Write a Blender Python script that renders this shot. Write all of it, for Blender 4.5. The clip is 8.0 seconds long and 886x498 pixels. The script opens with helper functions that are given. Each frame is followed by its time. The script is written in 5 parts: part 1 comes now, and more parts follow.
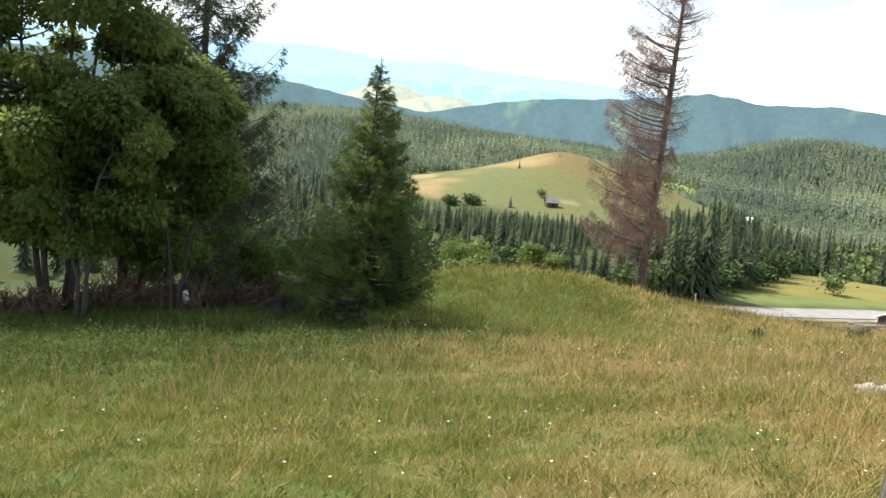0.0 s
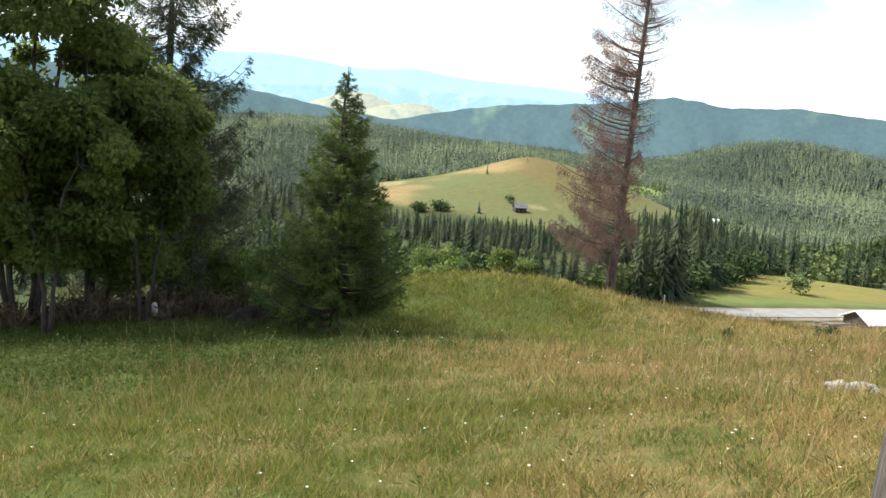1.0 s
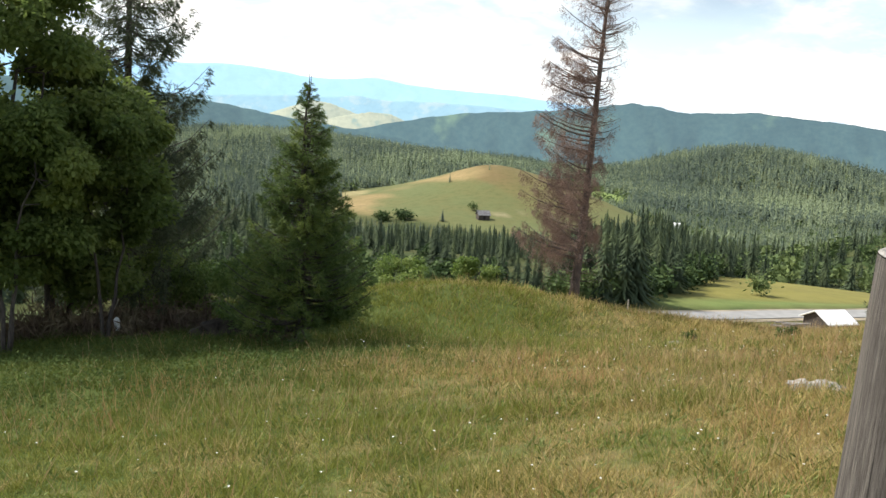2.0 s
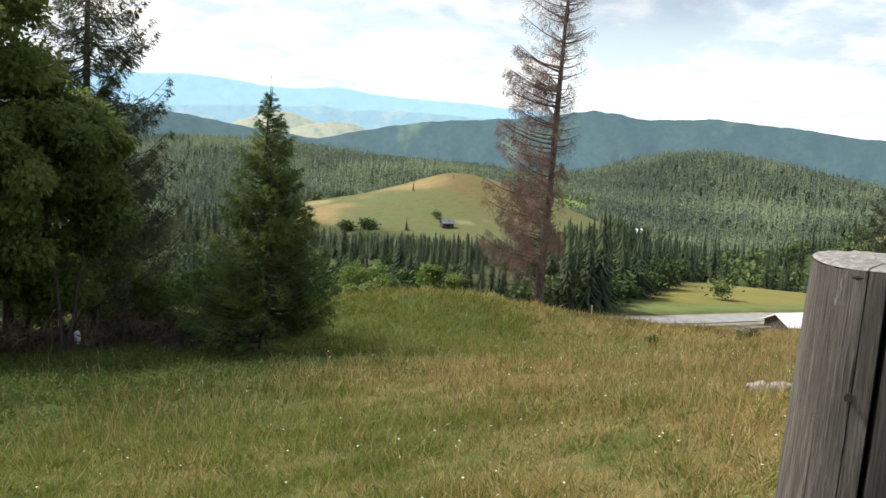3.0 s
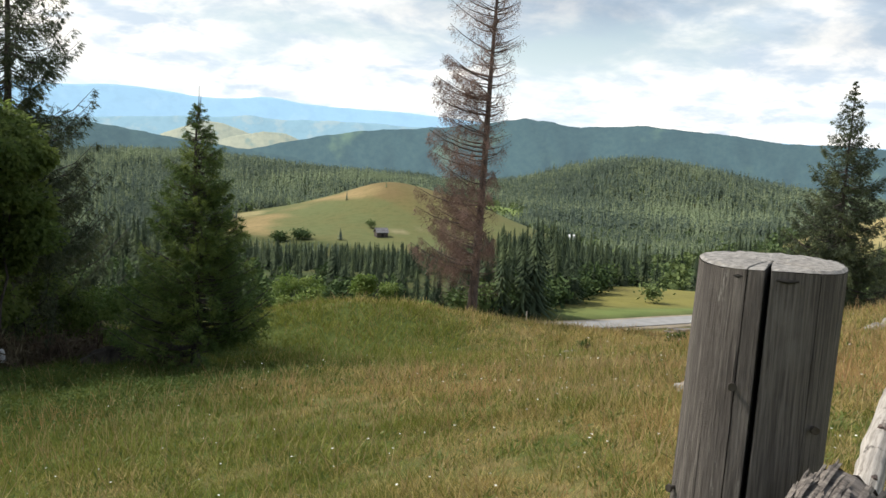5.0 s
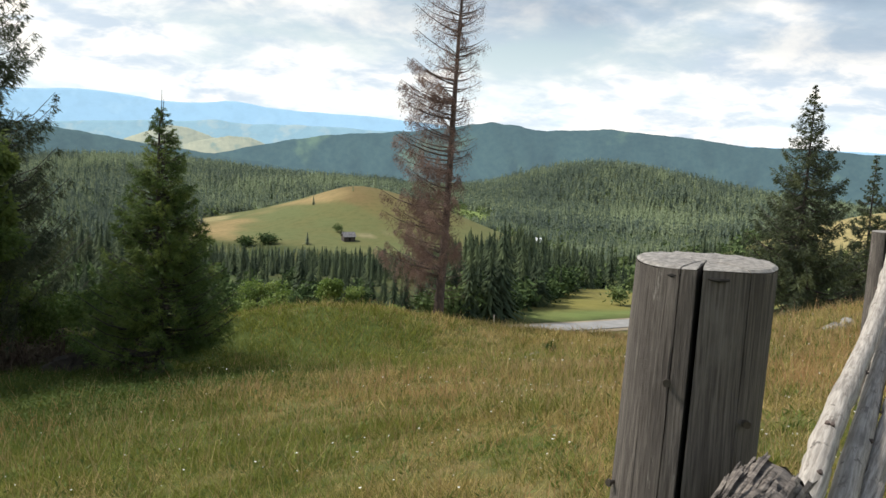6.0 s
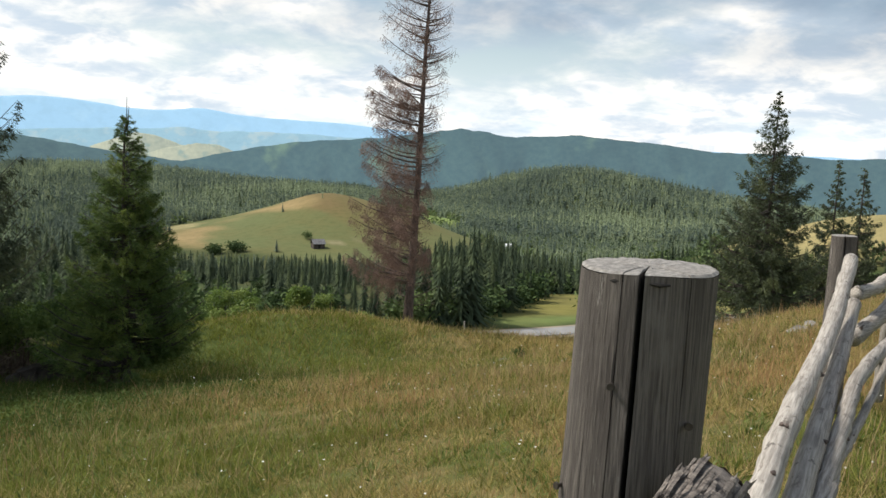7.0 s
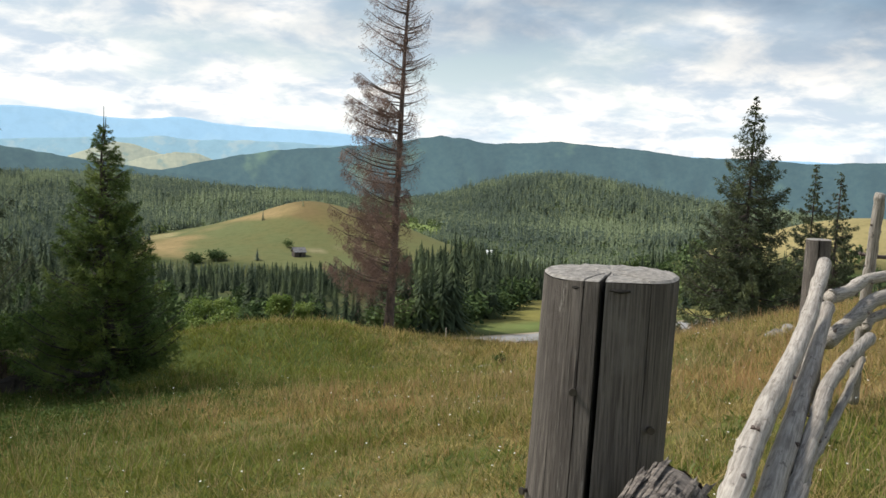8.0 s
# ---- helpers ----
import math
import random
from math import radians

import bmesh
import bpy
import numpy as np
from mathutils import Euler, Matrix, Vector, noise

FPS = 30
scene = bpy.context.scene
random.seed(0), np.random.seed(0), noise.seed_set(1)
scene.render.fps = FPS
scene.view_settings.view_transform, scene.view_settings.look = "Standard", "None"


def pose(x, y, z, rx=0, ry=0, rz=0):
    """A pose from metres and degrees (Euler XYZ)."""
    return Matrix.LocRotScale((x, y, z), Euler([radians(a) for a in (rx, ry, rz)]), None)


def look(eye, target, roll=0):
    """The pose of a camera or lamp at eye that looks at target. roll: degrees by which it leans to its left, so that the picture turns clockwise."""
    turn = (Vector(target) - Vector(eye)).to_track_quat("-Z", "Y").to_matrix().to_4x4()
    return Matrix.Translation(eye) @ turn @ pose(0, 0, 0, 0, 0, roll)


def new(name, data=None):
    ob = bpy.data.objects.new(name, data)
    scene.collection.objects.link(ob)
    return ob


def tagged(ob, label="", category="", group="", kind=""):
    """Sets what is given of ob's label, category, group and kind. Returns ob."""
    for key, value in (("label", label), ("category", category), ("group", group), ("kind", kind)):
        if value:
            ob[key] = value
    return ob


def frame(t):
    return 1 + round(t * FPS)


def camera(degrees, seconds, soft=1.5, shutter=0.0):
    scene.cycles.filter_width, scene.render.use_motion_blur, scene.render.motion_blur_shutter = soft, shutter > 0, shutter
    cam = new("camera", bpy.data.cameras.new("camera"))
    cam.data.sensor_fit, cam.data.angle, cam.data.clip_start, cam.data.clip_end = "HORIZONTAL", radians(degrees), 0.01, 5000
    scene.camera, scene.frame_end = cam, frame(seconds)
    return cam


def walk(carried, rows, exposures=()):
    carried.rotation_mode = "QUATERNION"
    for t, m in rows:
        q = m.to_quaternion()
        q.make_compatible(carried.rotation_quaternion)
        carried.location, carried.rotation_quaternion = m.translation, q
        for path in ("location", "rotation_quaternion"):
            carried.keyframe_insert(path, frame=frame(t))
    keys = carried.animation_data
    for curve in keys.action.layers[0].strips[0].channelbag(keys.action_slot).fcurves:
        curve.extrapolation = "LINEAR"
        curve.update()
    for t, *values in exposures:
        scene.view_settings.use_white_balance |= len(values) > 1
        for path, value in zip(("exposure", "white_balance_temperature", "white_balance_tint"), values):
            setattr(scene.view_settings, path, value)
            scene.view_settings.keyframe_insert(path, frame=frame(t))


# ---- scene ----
cam = camera(49.2, 8.0, soft=1.5)
PATH = [
    (0.0, pose(-0.073, 0.183, 1.535, 79.89, -5.13, -1.15)),
    (0.5, pose(-0.084, 0.189, 1.531, 80.08, -4.91, -2.04)),
    (1.0, pose(-0.097, 0.195, 1.527, 80.45, -4.40, -3.12)),
    (1.5, pose(-0.109, 0.196, 1.521, 80.79, -3.99, -4.26)),
    (2.0, pose(-0.105, 0.183, 1.523, 81.11, -3.65, -5.40)),
    (3.5, pose(-0.092, 0.125, 1.534, 82.00, -3.00, -8.64)),
    (4.0, pose(-0.088, 0.108, 1.537, 82.19, -2.65, -9.64)),
    (4.5, pose(-0.083, 0.092, 1.538, 82.33, -2.71, -10.60)),
    (6.0, pose(-0.047, 0.041, 1.541, 82.78, -2.66, -13.53)),
    (6.5, pose(-0.033, 0.027, 1.544, 82.99, -2.60, -14.48)),
    (7.0, pose(-0.021, 0.017, 1.546, 83.24, -2.48, -15.34)),
    (7.5, pose(-0.009, 0.008, 1.546, 83.54, -2.39, -15.96)),
    (8.0, pose(0.000, 0.000, 1.550, 83.70, -2.10, -16.50)),
]
walk(cam, PATH, exposures=[(0.0, 1.16), (1.0, 1.01), (2.0, 0.80), (3.5, 0.56), (4.5, 0.46), (6.5, 0.33), (8.0, 0.28)])

# ---- sky and sun ----
SUN_ELEVATION, SUN_AZIMUTH = 50.0, -62.0   # azimuth clockwise from +y


def build_sky():
    world = bpy.data.worlds.new("sky")
    scene.world = world
    world.use_nodes = True
    nt = world.node_tree
    nt.nodes.clear()
    N = nt.nodes.new
    sky = N("ShaderNodeTexSky")
    sky.sky_type, sky.sun_disc = "NISHITA", False
    sky.sun_elevation, sky.sun_rotation = radians(SUN_ELEVATION), radians(SUN_AZIMUTH)
    sky.air_density, sky.dust_density = 1.0, 1.2
    coord = N("ShaderNodeTexCoord")
    split = N("ShaderNodeSeparateXYZ")
    nt.links.new(coord.outputs["Generated"], split.inputs[0])

    def calc(op, a, b=0.0):
        n = N("ShaderNodeMath")
        n.operation = op
        for i, v in enumerate((a, b)):
            if isinstance(v, (int, float)):
                n.inputs[i].default_value = v
            else:
                nt.links.new(v, n.inputs[i])
        return n.outputs[0]

    # a flat layer of cloud high above: the direction is divided by its height
    height = calc("ADD", calc("MAXIMUM", split.outputs[2], 0.0), 0.30)
    flat = N("ShaderNodeCombineXYZ")
    nt.links.new(calc("DIVIDE", split.outputs[0], height), flat.inputs[0])
    nt.links.new(calc("DIVIDE", split.outputs[1], height), flat.inputs[1])
    flat.inputs[2].default_value = 3.7

    def cloud_noise(scale, detail, rough, lo, hi, offset):
        mapping = N("ShaderNodeMapping")
        mapping.inputs["Location"].default_value = offset
        nt.links.new(flat.outputs[0], mapping.inputs[0])
        tex = N("ShaderNodeTexNoise")
        tex.inputs["Scale"].default_value = scale
        tex.inputs["Detail"].default_value = detail
        tex.inputs["Roughness"].default_value = rough
        tex.inputs["Distortion"].default_value = 0.25
        nt.links.new(mapping.outputs[0], tex.inputs[0])
        ramp = N("ShaderNodeMapRange")
        ramp.interpolation_type = "SMOOTHSTEP"
        ramp.inputs[1].default_value, ramp.inputs[2].default_value = lo, hi
        nt.links.new(tex.outputs[0], ramp.inputs[0])
        return ramp.outputs[0]

    def mix(fac, a, b):
        n = N("ShaderNodeMix")
        n.data_type = "RGBA"
        for sock, v in ((n.inputs[0], fac), (n.inputs[6], a), (n.inputs[7], b)):
            if isinstance(v, tuple):
                sock.default_value = v
            else:
                nt.links.new(v, sock)
        return n.outputs[2]

    cover = cloud_noise(1.6, 7, 0.55, 0.32, 0.58, (1.3, 0.4, 0))
    dark = cloud_noise(1.3, 6, 0.52, 0.24, 0.54, CLOUD_SHIFT)
    puffs = cloud_noise(5.0, 8, 0.58, 0.36, 0.66, (0.0, 7.7, 0))
    # seen low over the hills the clouds show their lit sides, higher up their grey bases; brightest towards the sun
    rise = N("ShaderNodeMapRange")
    rise.interpolation_type = "SMOOTHSTEP"
    rise.inputs[1].default_value, rise.inputs[2].default_value = 0.035, 0.15
    nt.links.new(split.outputs[2], rise.inputs[0])
    near_sun = N("ShaderNodeVectorMath")
    near_sun.operation = "DOT_PRODUCT"
    nt.links.new(coord.outputs["Generated"], near_sun.inputs[0])
    near_sun.inputs[1].default_value = (-0.88, 0.47, 0.0)
    away = N("ShaderNodeMapRange")
    away.inputs[1].default_value, away.inputs[2].default_value = 0.60, 0.05
    nt.links.new(near_sun.outputs["Value"], away.inputs[0])
    # opposite the sun the clouds show their lit faces again
    facing = N("ShaderNodeMapRange")
    facing.interpolation_type = "SMOOTHSTEP"
    facing.inputs[1].default_value, facing.inputs[2].default_value = -0.85, -0.35
    facing.inputs[3].default_value, facing.inputs[4].default_value = 0.15, 1.0
    nt.links.new(near_sun.outputs["Value"], facing.inputs[0])
    bright = mix(puffs, CLOUD_MID, CLOUD_BRIGHT)
    shade = calc("MULTIPLY", calc("MULTIPLY", dark, rise.outputs[0]), calc("ADD", calc("MULTIPLY", away.outputs[0], 0.92), 0.08))
    shade = calc("MULTIPLY", shade, facing.outputs[0])
    cloud = mix(shade, bright, CLOUD_DARK)
    blue = N("ShaderNodeVectorMath")
    blue.operation = "SCALE"
    blue.inputs["Scale"].default_value = SKY_STRENGTH
    nt.links.new(sky.outputs[0], blue.inputs[0])
    # pale band of hazy air low over the hills
    low = N("ShaderNodeMapRange")
    low.inputs[1].default_value, low.inputs[2].default_value = 0.12, 0.0
    nt.links.new(split.outputs[2], low.inputs[0])
    hazed = mix(low.outputs[0], blue.outputs[0], HAZE_AIR)
    out = mix(cover, hazed, cloud)
    back = N("ShaderNodeBackground")
    nt.links.new(out, back.inputs[0])
    back.inputs[1].default_value = 1.0
    end = N("ShaderNodeOutputWorld")
    nt.links.new(back.outputs[0], end.inputs[0])


SKY_STRENGTH = 0.10
CLOUD_SHIFT = (4.1, 2.2, 0)
CLOUD_BRIGHT = (1.12, 1.06, 0.97, 1)
CLOUD_MID = (0.56, 0.645, 0.73, 1)
CLOUD_DARK = (0.20, 0.28, 0.375, 1)
HAZE_AIR = (0.66, 0.80, 0.90, 1)
build_sky()

sun = new("sun", bpy.data.lights.new("sun", "SUN"))
sun.data.energy, sun.data.angle, sun.data.color = 3.6, radians(6), (1.0, 0.95, 0.86)
sun_from = Vector((math.sin(radians(SUN_AZIMUTH)) * math.cos(radians(SUN_ELEVATION)), math.cos(radians(SUN_AZIMUTH)) * math.cos(radians(SUN_ELEVATION)), math.sin(radians(SUN_ELEVATION))))
sun.matrix_world = look(sun_from * 100, (0, 0, 0))

# ---- materials ----
def material(name, build):
    m = bpy.data.materials.new(name)
    m.use_nodes = True
    nt = m.node_tree
    bsdf = nt.nodes["Principled BSDF"]
    build(nt, bsdf)
    return m


def node(nt, kind, **inputs):
    n = nt.nodes.new(kind)
    for key, v in inputs.items():
        sock = n.inputs[key.replace("_", " ")]
        if isinstance(v, bpy.types.NodeSocket):
            nt.links.new(v, sock)
        else:
            sock.default_value = v
    return n


def blend(nt, fac, a, b, mode="MIX"):
    n = nt.nodes.new("ShaderNodeMix")
    n.data_type, n.blend_type = "RGBA", mode
    for sock, v in ((n.inputs[0], fac), (n.inputs[6], a), (n.inputs[7], b)):
        if isinstance(v, bpy.types.NodeSocket):
            nt.links.new(v, sock)
        elif isinstance(v, tuple):
            sock.default_value = (*v[:3], 1)
        else:
            sock.default_value = v
    return n.outputs[2]


def span(nt, value, lo, hi, to_lo=0.0, to_hi=1.0):
    n = nt.nodes.new("ShaderNodeMapRange")
    n.interpolation_type = "SMOOTHSTEP"
    nt.links.new(value, n.inputs[0])
    for i, v in enumerate((lo, hi, to_lo, to_hi)):
        n.inputs[i + 1].default_value = v
    return n.outputs[0]


def place_noise(nt, scale, detail=4.0, rough=0.55, stretch=(1, 1, 1), space="position"):
    if space == "position":
        src = nt.nodes.new("ShaderNodeNewGeometry").outputs["Position"]
    else:
        src = nt.nodes.new("ShaderNodeTexCoord").outputs["Object"]
    mp = nt.nodes.new("ShaderNodeMapping")
    mp.inputs["Scale"].default_value = stretch
    nt.links.new(src, mp.inputs[0])
    return node(nt, "ShaderNodeTexNoise", Vector=mp.outputs[0], Scale=scale, Detail=detail, Roughness=rough).outputs[0]


def bump(nt, bsdf, height, strength, distance):
    b = node(nt, "ShaderNodeBump", Strength=strength, Distance=distance, Height=height)
    nt.links.new(b.outputs[0], bsdf.inputs["Normal"])


def island(nt):
    return nt.nodes.new("ShaderNodeNewGeometry").outputs["Random Per Island"]


def leafy(name, dark, mid, light, patch=1.5, leak=0.25, rough=0.6, stand=0.0):
    """Foliage: each leaf its own shade, drifts of tone through the crown, and some light passing through."""
    def build(nt, bsdf):
        c = blend(nt, span(nt, island(nt), 0.0, 1.0), dark, mid)
        c = blend(nt, span(nt, place_noise(nt, patch, 3), 0.45, 0.60 if stand else 0.66), c, light)
        if stand:
            # broad drifts of tone through a wood, the bright ones painting in sunlit crowns
            drift = place_noise(nt, stand, 3, 0.5)
            c = blend(nt, span(nt, drift, 0.50, 0.66, 0, 0.7), c, tuple(1.45 * v for v in light))
            c = blend(nt, span(nt, drift, 0.34, 0.48, 0.6, 0), c, dark)
        nt.links.new(c, bsdf.inputs["Base Color"])
        bsdf.inputs["Roughness"].default_value = rough
        bsdf.inputs["Specular IOR Level"].default_value = 0.25
        if leak:
            tr = node(nt, "ShaderNodeBsdfTranslucent", Color=c)
            mx = node(nt, "ShaderNodeMixShader", Fac=leak)
            nt.links.new(bsdf.outputs[0], mx.inputs[1])
            nt.links.new(tr.outputs[0], mx.inputs[2])
            nt.links.new(mx.outputs[0], nt.nodes["Material Output"].inputs[0])
    return material(name, build)


def woody(name, dark, light, grain=(14, 14, 1.2), strength=0.5, scale=6.0, rough=0.85, bark=None):
    """Weathered wood or bark: long grain, blotches, fine relief."""
    def build(nt, bsdf):
        g = place_noise(nt, scale, 6, 0.65, grain, "object")
        b = place_noise(nt, 3.0, 4, 0.6, (1, 1, 1), "object")
        c = blend(nt, span(nt, g, 0.33, 0.68), dark, light)
        c = blend(nt, span(nt, b, 0.45, 0.75, 0, 0.45), c, tuple(v * 0.55 for v in dark))
        nt.links.new(c, bsdf.inputs["Base Color"])
        if bark:
            # shreds of brown bark left on the peeled wood, and dark knots
            c = blend(nt, span(nt, place_noise(nt, 9.0, 6, 0.7, (2.2, 2.2, 0.7), "object"), 0.58, 0.64, 0, 0.75), c, bark)
            c = blend(nt, span(nt, place_noise(nt, 16.0, 3, 0.6, (1.5, 1.5, 0.8), "object"), 0.66, 0.72, 0, 0.8), c, tuple(0.4 * v for v in bark))
        nt.links.new(c, bsdf.inputs["Base Color"])
        bsdf.inputs["Roughness"].default_value = rough
        bump(nt, bsdf, g, strength, 0.01)
    return material(name, build)


def plain(name, colour, rough=0.7, metal=0.0, vary=0.25, scale=4.0):
    def build(nt, bsdf):
        c = blend(nt, span(nt, place_noise(nt, scale, 5), 0.3, 0.7), tuple(v * (1 - vary) for v in colour), tuple(min(1, v * (1 + vary)) for v in colour))
        nt.links.new(c, bsdf.inputs["Base Color"])
        bsdf.inputs["Roughness"].default_value, bsdf.inputs["Metallic"].default_value = rough, metal
    return material(name, build)


GREEN_A, GREEN_B = (0.110, 0.126, 0.021), (0.275, 0.290, 0.056)
LUSH_SHADE_A, LUSH_SHADE_B = (0.058, 0.078, 0.013), (0.125, 0.155, 0.027)
STRAW_A, STRAW_B = (0.28, 0.205, 0.062), (0.52, 0.415, 0.165)


def meadow_tone(nt):
    """Where the meadow is dry: broad drifts along the slope and smaller tufts; 0 is green, 1 is straw."""
    broad = place_noise(nt, 0.16, 3, 0.5, (0.8, 1.6, 1))
    small = place_noise(nt, 1.1, 4, 0.6)
    n = nt.nodes.new("ShaderNodeMath")
    n.operation = "ADD"
    nt.links.new(span(nt, broad, 0.36, 0.66, 0.0, 0.40), n.inputs[0])
    tufts = place_noise(nt, 3.6, 3, 0.6)
    both = nt.nodes.new("ShaderNodeMath")
    both.operation = "ADD"
    nt.links.new(span(nt, small, 0.35, 0.66, -0.05, 0.50), both.inputs[0])
    nt.links.new(span(nt, tufts, 0.36, 0.64, -0.22, 0.22), both.inputs[1])
    nt.links.new(both.outputs[0], n.inputs[1])
    # greener to the west, dry towards the fence and the road
    geo = nt.nodes.new("ShaderNodeNewGeometry")
    xyz = node(nt, "ShaderNodeSeparateXYZ", Vector=geo.outputs["Position"])
    side = span(nt, xyz.outputs[0], -3.0, 9.0, -0.46, 0.26)
    total = n.outputs[0]
    # lush growth on the hummock and in the hollow, dry growth on its crest
    terms = [side]
    for centre, reach, amount in (((2.5, 20.0, -2.5), 6.5, -0.45), ((-4.0, 14.5, -2.5), 6.5, -0.40), ((3.0, 25.2, -2.6), 2.9, 0.75), ((8.0, 24.5, -3.0), 3.2, 0.40), ((5.0, 6.0, -0.4), 5.0, 0.38), ((4.9, 4.4, -0.2), 2.4, -0.9), ((1.0, 11.5, -1.6), 3.0, 0.30)):
        far = nt.nodes.new("ShaderNodeVectorMath")
        far.operation = "DISTANCE"
        nt.links.new(geo.outputs["Position"], far.inputs[0])
        far.inputs[1].default_value = centre
        terms.append(span(nt, far.outputs["Value"], 0.2 * reach, reach, amount, 0.0))
    for term in terms:
        m = nt.nodes.new("ShaderNodeMath")
        m.operation = "ADD"
        m.use_clamp = term is terms[-1]
        nt.links.new(total, m.inputs[0])
        nt.links.new(term, m.inputs[1])
        total = m.outputs[0]
    return total


def build_grass(nt, bsdf):
    r = island(nt)
    green = blend(nt, r, GREEN_A, GREEN_B)
    geo = nt.nodes.new("ShaderNodeNewGeometry")
    # lush green in the hollow, its colour also darkened for the trees' shade
    hollow_shade = nt.nodes.new("ShaderNodeVectorMath")
    hollow_shade.operation = "DISTANCE"
    nt.links.new(geo.outputs["Position"], hollow_shade.inputs[0])
    hollow_shade.inputs[1].default_value = (-3.5, 15.5, -2.6)
    green = blend(nt, span(nt, hollow_shade.outputs["Value"], 3.0, 8.0, 1.0, 0.0), green, blend(nt, r, LUSH_SHADE_A, LUSH_SHADE_B))
    straw = blend(nt, r, STRAW_A, STRAW_B)
    tone = meadow_tone(nt)
    pick = nt.nodes.new("ShaderNodeMath")
    pick.operation = "ADD"
    nt.links.new(tone, pick.inputs[0])
    nt.links.new(span(nt, r, 0.0, 1.0, -0.45, 0.35), pick.inputs[1])
    c = blend(nt, span(nt, pick.outputs[0], 0.25, 0.75), green, straw)
    nt.links.new(c, bsdf.inputs["Base Color"])
    bsdf.inputs["Roughness"].default_value = 0.7
    bsdf.inputs["Specular IOR Level"].default_value = 0.2
    tr = node(nt, "ShaderNodeBsdfTranslucent", Color=c)
    mx = node(nt, "ShaderNodeMixShader", Fac=0.3)
    nt.links.new(bsdf.outputs[0], mx.inputs[1])
    nt.links.new(tr.outputs[0], mx.inputs[2])
    nt.links.new(mx.outputs[0], nt.nodes["Material Output"].inputs[0])


def build_ground(nt, bsdf):
    cover = nt.nodes.new("ShaderNodeAttribute")
    cover.attribute_name = "cover"
    meadow = blend(nt, meadow_tone(nt), (0.075, 0.098, 0.024), (0.20, 0.155, 0.065))
    meadow = blend(nt, span(nt, place_noise(nt, 9.0, 4, 0.7), 0.45, 0.8, 0, 0.5), meadow, (0.05, 0.045, 0.02))
    far = blend(nt, span(nt, place_noise(nt, 0.035, 5, 0.6), 0.35, 0.65, 0.0, 0.75), cover.outputs["Color"], blend(nt, 0.5, cover.outputs["Color"], (0.16, 0.13, 0.05)))
    far = blend(nt, span(nt, place_noise(nt, 0.22, 5, 0.72), 0.42, 0.75, 0.0, 0.55), far, blend(nt, 0.6, far, (0.03, 0.05, 0.015)))
    c = blend(nt, cover.outputs["Alpha"], meadow, far)
    nt.links.new(c, bsdf.inputs["Base Color"])
    bsdf.inputs["Roughness"].default_value = 0.95
    bsdf.inputs["Specular IOR Level"].default_value = 0.1
    bump(nt, bsdf, place_noise(nt, 14.0, 4, 0.7), 0.6, 0.05)


M_GRASS = material("meadow grass", build_grass)
M_STALK = leafy("straw stalks", (0.30, 0.205, 0.095), (0.50, 0.37, 0.19), (0.46, 0.27, 0.13), 0.6, 0.25, 0.8)
M_GROUND = material("meadow ground", build_ground)
M_SPRUCE = leafy("spruce needles", (0.072, 0.112, 0.036), (0.125, 0.182, 0.050), (0.195, 0.245, 0.062), 1.6, 0.42)
M_SPRUCE_DARK = leafy("dark spruce needles", (0.060, 0.077, 0.046), (0.098, 0.120, 0.064), (0.14, 0.162, 0.074), 1.0, 0.4)
M_LEAF = leafy("broad leaves", (0.105, 0.150, 0.042), (0.172, 0.226, 0.060), (0.23, 0.275, 0.074), 0.8, 0.6, 0.55)
M_PLANT = leafy("meadow plants", (0.085, 0.118, 0.028), (0.150, 0.190, 0.045), (0.17, 0.21, 0.05), 2.0, 0.3)
M_YOUNG = leafy("young leaves", (0.10, 0.16, 0.03), (0.16, 0.23, 0.05), (0.22, 0.28, 0.07), 2.0, 0.35)
M_WEED = leafy("weed leaves", (0.045, 0.074, 0.017), (0.075, 0.112, 0.025), (0.10, 0.14, 0.033), 2.0, 0.3, 0.85)
M_DEAD = leafy("dead needles", (0.135, 0.090, 0.074), (0.24, 0.160, 0.128), (0.32, 0.215, 0.175), 1.2, 0.3, 0.9)
M_DRY = leafy("dry brush", (0.095, 0.066, 0.048), (0.19, 0.14, 0.095), (0.23, 0.185, 0.115), 1.5, 0.2, 0.9)
# paler and bluer than the near spruce: haze painted into the needle colour
M_FOREST = leafy("hazed far spruce wood", (0.084, 0.116, 0.092), (0.118, 0.156, 0.110), (0.200, 0.240, 0.132), 0.16, 0.0, 0.9, 0.009)
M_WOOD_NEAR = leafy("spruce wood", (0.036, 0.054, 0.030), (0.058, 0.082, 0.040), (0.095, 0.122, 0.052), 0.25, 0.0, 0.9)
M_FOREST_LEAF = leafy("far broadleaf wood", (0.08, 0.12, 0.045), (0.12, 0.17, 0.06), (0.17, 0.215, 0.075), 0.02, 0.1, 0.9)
M_WOOD_LEAF = leafy("wood edge leaves", (0.045, 0.075, 0.026), (0.080, 0.122, 0.040), (0.11, 0.155, 0.05), 0.05, 0.1, 0.9)
M_BARK = woody("grey brown bark", (0.040, 0.032, 0.027), (0.095, 0.078, 0.066), (5, 5, 1.5), 0.8, 4.0)
M_DEADBARK = woody("dead spruce bark", (0.075, 0.055, 0.048), (0.17, 0.125, 0.105), (5, 5, 1.2), 0.8, 4.0)


